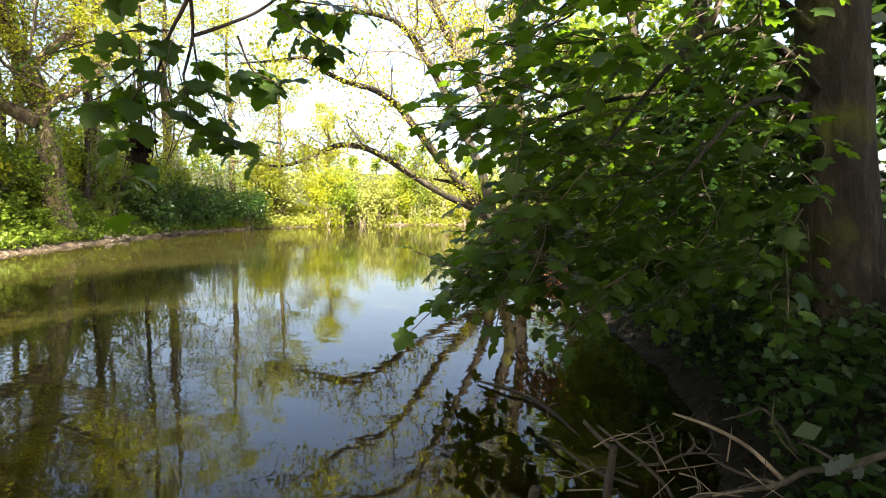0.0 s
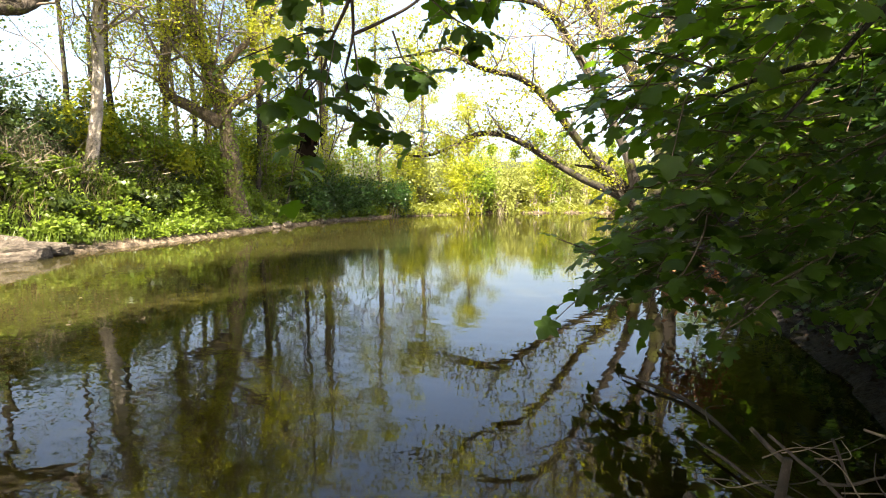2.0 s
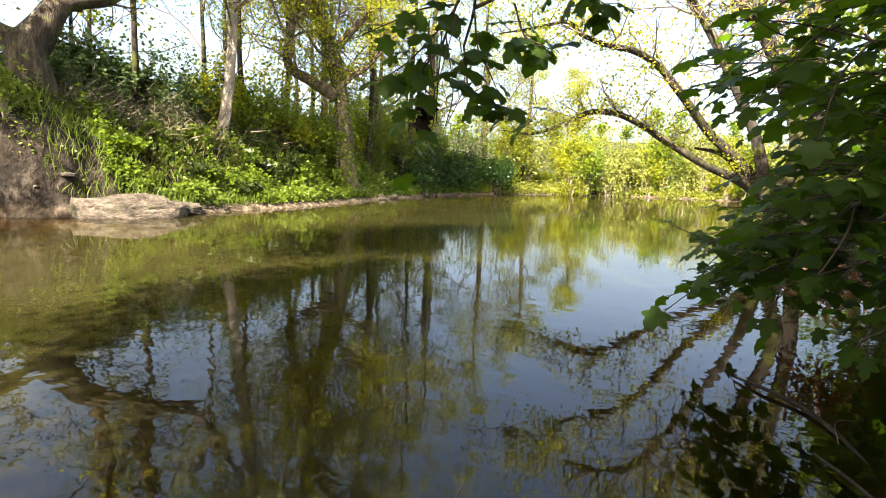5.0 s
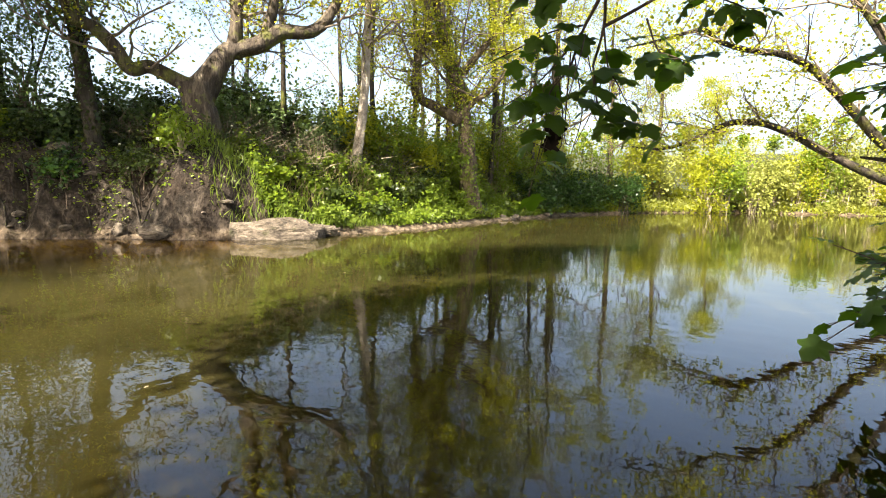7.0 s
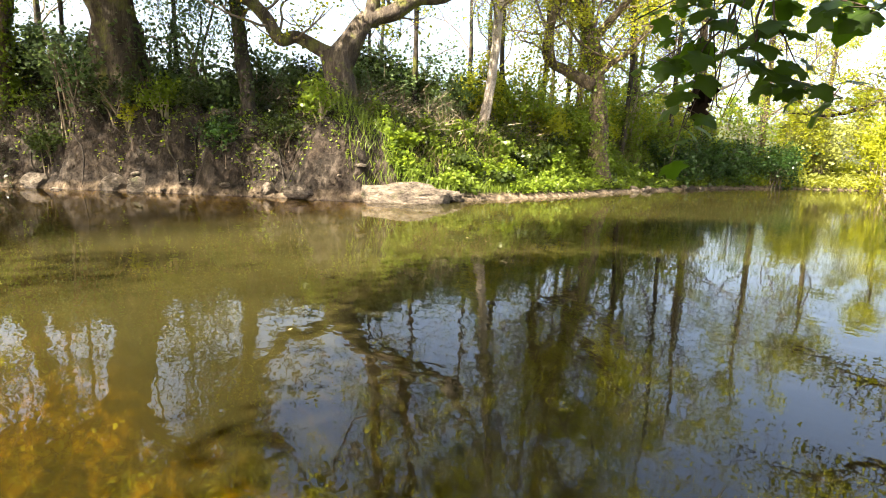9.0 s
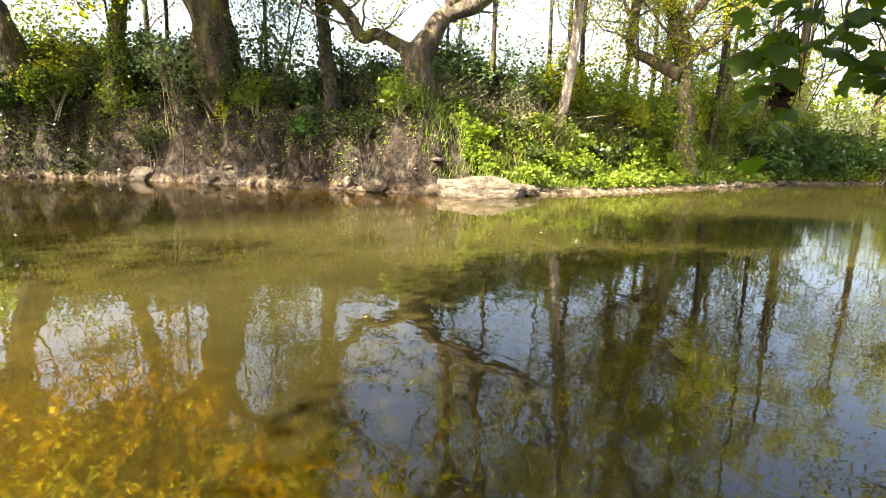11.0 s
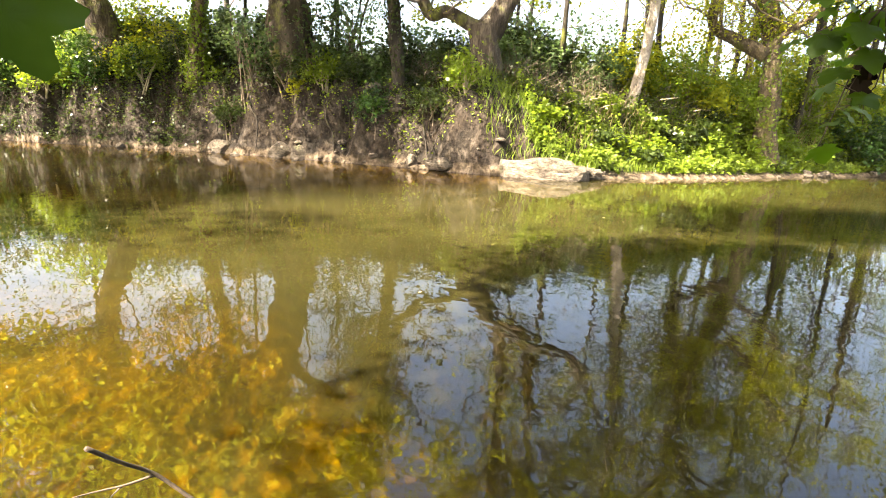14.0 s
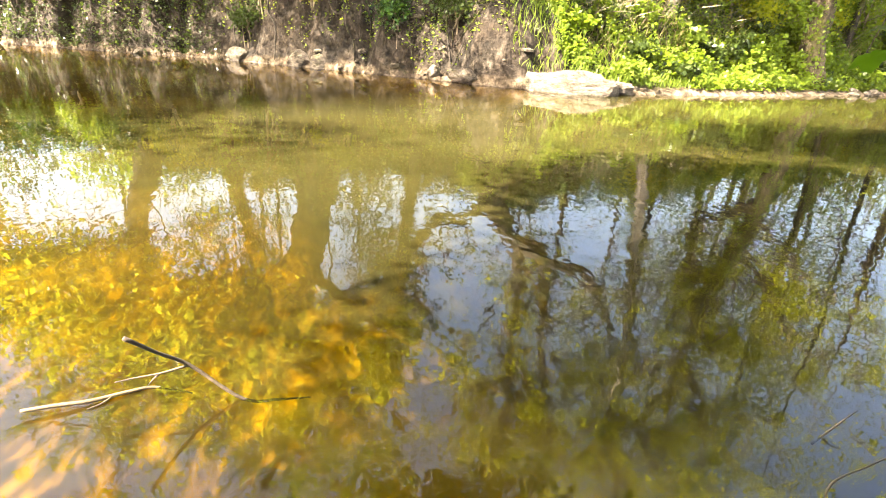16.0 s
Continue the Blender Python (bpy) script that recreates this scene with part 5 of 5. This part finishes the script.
for i, (x, y, rx, h, n, m) in enumerate([(-19.8, 17.4, 1.3, 5.0, 3800, SPRING), (-20.2, 21.5, 1.6, 6.0, 4600, SPRING), (-20.0, 24.5, 1.5, 5.5, 4600, FRESH), (-20.4, 27.5, 1.7, 6.5, 5200, SPRING), (-20.2, 31.0, 1.7, 6.0, 5200, SPRING), (-19.2, 34.5, 1.6, 5.5, 4600, FRESH), (-18.2, 38.0, 1.7, 5.0, 8000, SPRING), (-21.6, 12.2, 1.3, 3.2, 2000, DISTANT), (-22.3, 14.6, 1.3, 3.4, 2000, DISTANT), (-21.4, 9.9, 1.0, 2.6, 1700, DISTANT), (-22.6, 1.6, 1.1, 3.2, 2700, DISTANT), (-23.2, -0.6, 1.3, 3.2, 2200, DISTANT), (-22.4, 3.2, 1.0, 3.4, 2700, DISTANT), (-28.5, -5.5, 1.8, 4.5, 7000, FRESH), (-30.5, -9.0, 1.8, 5.0, 7000, FRESH), (-31.5, -13.5, 1.9, 5.5, 7000, DEEP)]):
    bush("hazel_thicket", "tall loose thicket of hazel stems in young leaf", x, y, rx, rx, h * 0.85, int(n * 0.6), 0.12, m, 460 + i, group="thickets on the far bank", clumps=70, stems=34, spread=0.24)
# Elders beside and behind the standing place are unseen, added to block sky light.
# Leaf colour holds the light: fresh green for sunlit elders, deep green for shaded.
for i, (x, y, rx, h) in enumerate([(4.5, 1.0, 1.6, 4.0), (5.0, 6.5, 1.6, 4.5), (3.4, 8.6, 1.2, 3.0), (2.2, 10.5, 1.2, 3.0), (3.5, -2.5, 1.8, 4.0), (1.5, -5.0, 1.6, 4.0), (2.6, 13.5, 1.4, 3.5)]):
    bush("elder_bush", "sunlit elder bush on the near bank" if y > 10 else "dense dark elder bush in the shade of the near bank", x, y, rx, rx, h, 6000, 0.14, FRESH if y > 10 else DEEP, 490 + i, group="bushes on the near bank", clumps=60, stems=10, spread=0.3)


rng = np.random.default_rng(47)
for i in range(12):
    y = -6.2 + 13.0 * (i + 0.6 * rng.random()) / 12
    x = float(np.interp(y, [p[1] for p in FAR_SHORE[3:12]], [p[0] for p in FAR_SHORE[3:12]])) - rng.uniform(0.9, 2.2)
    bush("ivy_curtain", "dark ivy and fern hanging down the earth bank", x, y, rng.uniform(0.5, 0.9), rng.uniform(0.5, 0.9), rng.uniform(0.7, 1.3), 1300, 0.09, (BLUEGREEN, DEEP, BLUEGREEN, FRESH)[i % 4], 600 + i, group="ivy on the steep bank", clumps=18, stems=7, category="plant", spread=0.26, droop=0.7)
rng = np.random.default_rng(52)
for i in range(46):
    y = 8.5 + 27 * (i + rng.random()) / 46
    x = float(np.interp(y, [p[1] for p in FAR_SHORE[8:15]], [p[0] for p in FAR_SHORE[8:15]])) - rng.uniform(0.7, 2.9)
    r = rng.uniform(0.35, 0.75)
    bush("nettle_clump", "clump of fresh nettles and docks on the sunny bank", x, y, r, r, rng.uniform(0.4, 0.85), 900, 0.13, (FRESH, BLUEGREEN, FRESH, GRASS, BLUEGREEN)[i % 5], 520 + i, group="plant clumps on the far bank", clumps=16, stems=5, category="plant", spread=0.2)


# ---- rocks, roots and dead wood ----
def boulder(x, y, sx, sy, sz, seed, sink=0.3, turn=0.0, label="weathered sandstone boulder at the water's edge", name="boulder", level=3):
    bm = bmesh.new()
    bmesh.ops.create_icosphere(bm, subdivisions=level, radius=1.0)
    for v in bm.verts:
        q = v.co.copy()
        k = 1 + 0.30 * noise.noise(q * 1.1 + Vector((seed * 3.1, 0, 0))) + 0.16 * noise.noise(q * 2.6 + Vector((0, seed * 1.7, 0))) + 0.07 * noise.noise(q * 6 + Vector((0, 0, seed)))
        k = min(k, 1.15)
        v.co = Vector((q.x * k * sx, q.y * k * sy, max(-0.6, q.z * k) * sz)) + Vector((0, 0, 0.12 * sz * noise.noise(q * 4.0 + Vector((seed, seed, 0)))))
    cuts = np.random.default_rng(int(seed * 10) + 5)
    for _ in range(9):
        n = Vector(unit(cuts.normal(size=3)))
        reach = cuts.uniform(0.5, 0.82) * (abs(n.x) * sx + abs(n.y) * sy + abs(n.z) * sz) * (0.8 if level < 4 else 0.98)
        for v in bm.verts:
            over = v.co.dot(n) - reach
            if over > 0:
                v.co -= n * over * 0.92
    me = bpy.data.meshes.new(name)
    bm.to_mesh(me)
    bm.free()
    me.materials.append(ROCK)
    ob = new(name, me)
    ob.matrix_world = pose(x, y, max(gz(x, y), -0.25) + sz * (0.5 - sink), 0, 0, turn)
    return tagged(ob, label, "rock", "rocks along the far bank")


rng = np.random.default_rng(31)
boulder(-15.1, 7.95, 1.75, 0.8, 0.46, 1.0, 0.6, 62, "large pale sandstone slab sloping into the river", level=4)
boulder(-14.95, 9.3, 0.9, 0.45, 0.24, 2.0, 0.42, 80, "pale sunlit sandstone slab at the water's edge", level=4)
boulder(-17.75, 4.5, 0.24, 0.2, 0.26, 3.0, 0.1, 20, "small white rock standing in the water")
boulder(-16.75, 5.2, 0.6, 0.25, 0.26, 4.0, 0.2, 55)
boulder(-21.3, 0.35, 0.55, 0.35, 0.4, 5.0, 0.5, 40, "pale angular rock at the foot of the bank")
boulder(-20.7, 0.95, 0.4, 0.3, 0.34, 6.0, 0.5, 30, "pale angular rock at the foot of the bank")
boulder(-23.2, -1.9, 0.6, 0.35, 0.34, 7.0, 0.4, 45)
for k in range(22):
    t = (k + rng.random()) / 22
    y = -6.5 + 15.5 * t
    x = float(np.interp(y, [p[1] for p in FAR_SHORE[3:12]], [p[0] for p in FAR_SHORE[3:12]])) - rng.uniform(-0.1, 0.5)
    s = 0.06 + 0.15 * rng.random() ** 2
    boulder(x, y, s * rng.uniform(0.9, 1.7), s, s * rng.uniform(0.35, 0.6), 10 + k * 1.3, 0.35, rng.uniform(0, 180), level=2)
for k in range(7):
    y = rng.uniform(-5, 4.5)
    x = float(np.interp(y, [p[1] for p in FAR_SHORE[3:12]], [p[0] for p in FAR_SHORE[3:12]])) - rng.uniform(0.7, 2.0)
    s = rng.uniform(0.15, 0.3)
    boulder(x, y, s * 1.5, s, s * 0.7, 60 + k, 0.75, rng.uniform(20, 70), "rock outcrop in the face of the earth bank", "outcrop", 2)
for k in range(16):
    t = rng.random()
    y = 9 + 26 * t
    x = float(np.interp(y, [p[1] for p in FAR_SHORE[8:15]], [p[0] for p in FAR_SHORE[8:15]])) - rng.uniform(-0.15, 0.3)
    s = rng.uniform(0.07, 0.22)
    boulder(x, y, s * 1.7, s, s * 0.8, 90 + k, 0.3, rng.uniform(60, 110), "low muddy stone along the waterline", "shore_stone", 2)


def dead_branch(name, label, pieces, material=DEADWOOD, sides=8, group="", category="branch"):
    """pieces: (part name, points, radii); the first is the main stem."""
    t = thing(name, pieces[0][1][0], label, category, group)
    for n, pts, radii in pieces:
        g = Geo()
        c, r = spline(pts, radii, 5)
        g.tube(c, r, sides, 0.3, len(pts) + pts[0][0] * 7)
        g.make(n, material, t)
    return t


# roots that run down the steep bank
for k in range(50):
    y0 = rng.uniform(-5.5, 7.2)
    x0 = float(np.interp(y0, [p[1] for p in FAR_SHORE[3:12]], [p[0] for p in FAR_SHORE[3:12]])) - rng.uniform(1.2, 2.4)
    pts, x, y = [], x0, y0
    for j in range(6):
        pts.append((x, y, gz(x, y) + 0.03))
        x, y = x + rng.uniform(0.12, 0.36), y + rng.uniform(-0.12, 0.34)
        if inside(np.array([x]), np.array([y]), RIVER)[0]:
            break
    if len(pts) > 2:
        w = rng.uniform(0.015, 0.055)
        dead_branch("bare_root", "bare grey tree root crossing the eroded bank", [("root", pts, [w, w * 0.7, w * 0.3])], BARK_DARK if k % 3 else DEADWOOD, 6, "roots on the steep bank", "root")
for k in range(5):
    p0 = np.array([-17.4, 8.0 + 0.12 * k, 0])
    pts = [(p0[0] + 0.32 * j, p0[1] + 0.28 * j + 0.05 * math.sin(k * 2 + j), gz(p0[0] + 0.32 * j, p0[1] + 0.28 * j) + 0.10 + 0.05 * k) for j in range(4)]
    dead_branch("fallen_limb", "weathered grey fallen limb lying on the slope", [("stem", pts, [0.07, 0.05, 0.02])], DEADWOOD, 7, "fallen limbs on the slope")

# sticks in the shallows
dead_branch("forked_stick", "dark forked stick rising out of the brown water", [
    ("stem", [(-1.82, -0.72, 0.36), (-1.865, -0.63, 0.26), (-1.91, -0.53, 0.16), (-1.87, -0.34, 0.0), (-1.88, -0.2, -0.03), (-1.91, -0.07, -0.06)], [0.009, 0.0075, 0.008, 0.0075, 0.006, 0.003]),
    ("side_twig", [(-1.905, -0.54, 0.165), (-1.89, -0.64, 0.15), (-1.885, -0.72, 0.145), (-1.89, -0.80, 0.13)], [0.006, 0.004, 0.0025]),
    ("side_twig", [(-1.89, -0.64, 0.15), (-1.92, -0.68, 0.10), (-1.93, -0.70, 0.07)], [0.004, 0.002])], TWIG_DARK)
dead_branch("sunken_stick", "pale stick lying half sunk in the water", [
    ("stem", [(-1.91, -1.14, 0.03), (-1.93, -1.03, 0.025), (-1.95, -0.92, 0.015), (-2.0, -0.78, 0.008), (-2.02, -0.70, 0.0), (-2.02, -0.56, -0.05)], [0.008, 0.009, 0.009, 0.008, 0.007, 0.004]),
    ("side_twig", [(-1.965, -0.85, 0.01), (-1.935, -0.88, 0.006), (-1.91, -0.92, 0.006)], [0.004, 0.002])], TWIG_TAN)
dead_branch("sunken_branch", "pale waterlogged branch lying in the dark shallows", [
    ("stem", [(-0.22, 4.55, 0.02), (0.0, 4.36, 0.03), (0.21, 4.17, 0.02), (0.36, 3.9, 0.015), (0.46, 3.65, 0.0), (0.55, 3.42, -0.03)], [0.008, 0.012, 0.014, 0.013, 0.012, 0.010]),
    ("side_twig", [(0.24, 3.48, 0.02), (0.38, 3.24, 0.03), (0.51, 3.04, 0.02), (0.71, 2.86, 0.03)], [0.007, 0.010, 0.010, 0.007])], DEADWOOD)
dead_branch("bent_twig", "thin pale twig standing in the shallows", [("stem", [(-0.86, 1.6, -0.03), (-0.92, 1.68, 0.05), (-0.93, 1.85, 0.09), (-0.94, 2.01, 0.12)], [0.005, 0.004, 0.002])], TWIG_TAN, 6)
dead_branch("bent_twig", "thin pale twig standing in the shallows", [("stem", [(-1.17, 1.9, -0.03), (-1.17, 2.0, 0.05), (-1.18, 2.1, 0.10)], [0.005, 0.004, 0.002])], TWIG_TAN, 6)
# heap of dead branches on the near bank
dead_branch("dead_branch", "heap of grey dead branches at the water's edge", [
    ("stem", [(0.41, 2.01, 0.62), (0.40, 2.01, 0.53), (0.39, 2.01, 0.37), (0.42, 2.0, -0.12)], [0.014, 0.016, 0.017, 0.018]),
    ("side_branch", [(0.30, 2.03, 0.70), (0.36, 2.02, 0.64), (0.41, 2.01, 0.60)], [0.007, 0.008, 0.009]),
    ("side_branch", [(0.35, 2.02, 0.69), (0.44, 2.0, 0.62), (0.53, 1.98, 0.55), (0.62, 1.95, 0.42), (0.70, 1.93, -0.05)], [0.005, 0.006, 0.007, 0.008]),
    ("side_twig", [(0.49, 1.99, 0.56), (0.57, 1.97, 0.58), (0.65, 1.95, 0.63), (0.75, 1.91, 0.65)], [0.006, 0.005, 0.0025]),
    ("side_twig", [(0.65, 1.95, 0.63), (0.67, 1.94, 0.67), (0.65, 1.94, 0.71)], [0.006, 0.003]),
    ("side_twig", [(0.70, 1.93, 0.64), (0.72, 1.92, 0.68)], [0.004, 0.002]),
    ("side_twig", [(0.52, 1.98, 0.72), (0.55, 1.98, 0.64), (0.57, 1.97, 0.58)], [0.004, 0.006])])
dead_branch("long_dead_branch", "long pale dead branch lying on the near bank", [
    ("stem", [(0.50, 2.02, -0.06), (0.61, 1.97, 0.36), (0.65, 1.95, 0.45), (0.79, 1.89, 0.53), (0.91, 1.84, 0.59), (0.97, 1.80, 0.66), (1.06, 1.75, 0.70), (1.17, 1.68, 0.79), (1.5, 1.5, 0.9)], [0.003, 0.005, 0.007, 0.008, 0.0095, 0.010, 0.011, 0.013]),
    ("side_twig", [(1.05, 1.76, 0.70), (1.0, 1.79, 0.73), (0.95, 1.82, 0.745)], [0.007, 0.004]),
    ("side_twig", [(0.91, 1.84, 0.59), (0.80, 1.95, 0.58), (0.72, 2.1, 0.60)], [0.007, 0.003])])
dead_branch("dead_twig", "thin dead twig leaning over the near bank", [("stem", [(0.95, 2.42, 0.58), (1.03, 2.39, 0.62), (1.10, 2.36, 0.65), (1.2, 2.3, 0.5)], [0.004, 0.006, 0.007, 0.008])], DEADWOOD, 6)
dead_branch("dead_twig", "thin dead twig leaning over the near bank", [("stem", [(0.73, 2.39, 0.61), (0.86, 2.35, 0.58), (1.0, 2.29, 0.52), (1.13, 2.23, 0.40)], [0.005, 0.008, 0.009, 0.01])], TWIG, 6)
for k in range(56):
    p = np.array([0.60, 1.98, 0.42]) + rng.normal(size=3) * np.array([0.26, 0.14, 0.09])
    d = unit(rng.normal(size=3) * np.array([1, 0.6, 0.5]) + np.array([0.3, 0, 0.25])) * rng.uniform(0.12, 0.34)
    dead_branch("dead_twig", "thin dead twig in the heap on the near bank", [("stem", [p, p + d * 0.5 + rng.normal(size=3) * 0.02, p + d], [0.003, 0.0012])], DEADWOOD if k % 2 else TWIG, 5, "twigs of the dead heap", "twig")
dead_branch("cut_stake", "pale broken stake end beside the water", [("stem", [(0.14, 2.2, 0.34), (0.125, 2.2, 0.29), (0.10, 2.2, 0.0), (0.1, 2.2, -0.1)], [0.018, 0.024, 0.026, 0.027])], DEADWOOD, 9, category="stake")
g = Geo()
g.lobed(np.array([(0.93, 1.54, 0.83), (0.95, 1.53, 0.80), (0.91, 1.55, 0.80)]), np.array([(0, 0.1, -1), (0.5, 0, -0.8), (-0.5, 0, -0.9)]), np.array([(0.2, -1, 0.3)] * 3), np.array([0.05, 0.036, 0.045]))
tagged(g.make("withered_leaf", PALE_LEAF), "silvery withered leaves hanging on a dead branch", "leaf")
bunch = thing("dead_leaf_bunch", (-1.345, 1.885, 1.72), "curled dark brown dead leaves caught in the hanging twigs", "leaf")
for k, (p0, ax, nr, ln) in enumerate([((-1.34, 1.89, 1.78), (0, 0, -1), (0.4, -0.8, 0), 0.13), ((-1.35, 1.885, 1.77), (0.1, 0, -1), (-0.3, -0.8, 0), 0.12), ((-1.335, 1.89, 1.74), (-0.15, 0, -1), (0.8, -0.3, 0), 0.11), ((-1.35, 1.88, 1.70), (-0.3, 0, -1), (0.2, -0.9, 0.1), 0.12)]):
    g = Geo()
    g.lobed(np.array([p0]), np.array([ax], float), np.array([nr], float), np.array([ln * 0.6]))
    g.make("leaf", DEADLEAF, bunch)
g = Geo()
q = np.array([0.42, 6.3, 0.55]) + rng.normal(size=(420, 3)) * np.array([0.16, 0.2, 0.15])
a, nr = leaf_frames(rng, 420, 0.4, 0.5)
g.leaves(q, a, nr, rng.uniform(0.06, 0.13, 420), rng.uniform(0.02, 0.05, 420))
fern = thing("rusty_fern", (0.42, 6.3, 0.45), "rust-brown withered fern hanging over the water", "plant")
tagged(g.make("fronds", RUST, fern), kind="stuff")
for k, (x, y) in enumerate([(-8.07, 5.53), (-7.6, 5.6), (-5.2, 3.4), (-9.5, 2.0), (-6.1, 7.8), (-4.4, 1.2), (-10.5, 6.6), (-3.6, 5.2)]):
    g = Geo()
    g.leaves(np.array([(x, y, 0.006)]), np.array([(math.cos(k), math.sin(k), 0.0)]), np.array([(0.0, 0.0, 1.0)]), np.array([0.09 if k < 1 else 0.05]), np.array([0.05 if k < 1 else 0.03]), 0.02)
    tagged(g.make("floating_leaf", STRAW), "small pale leaf floating on the river", "leaf", "leaves adrift on the river")
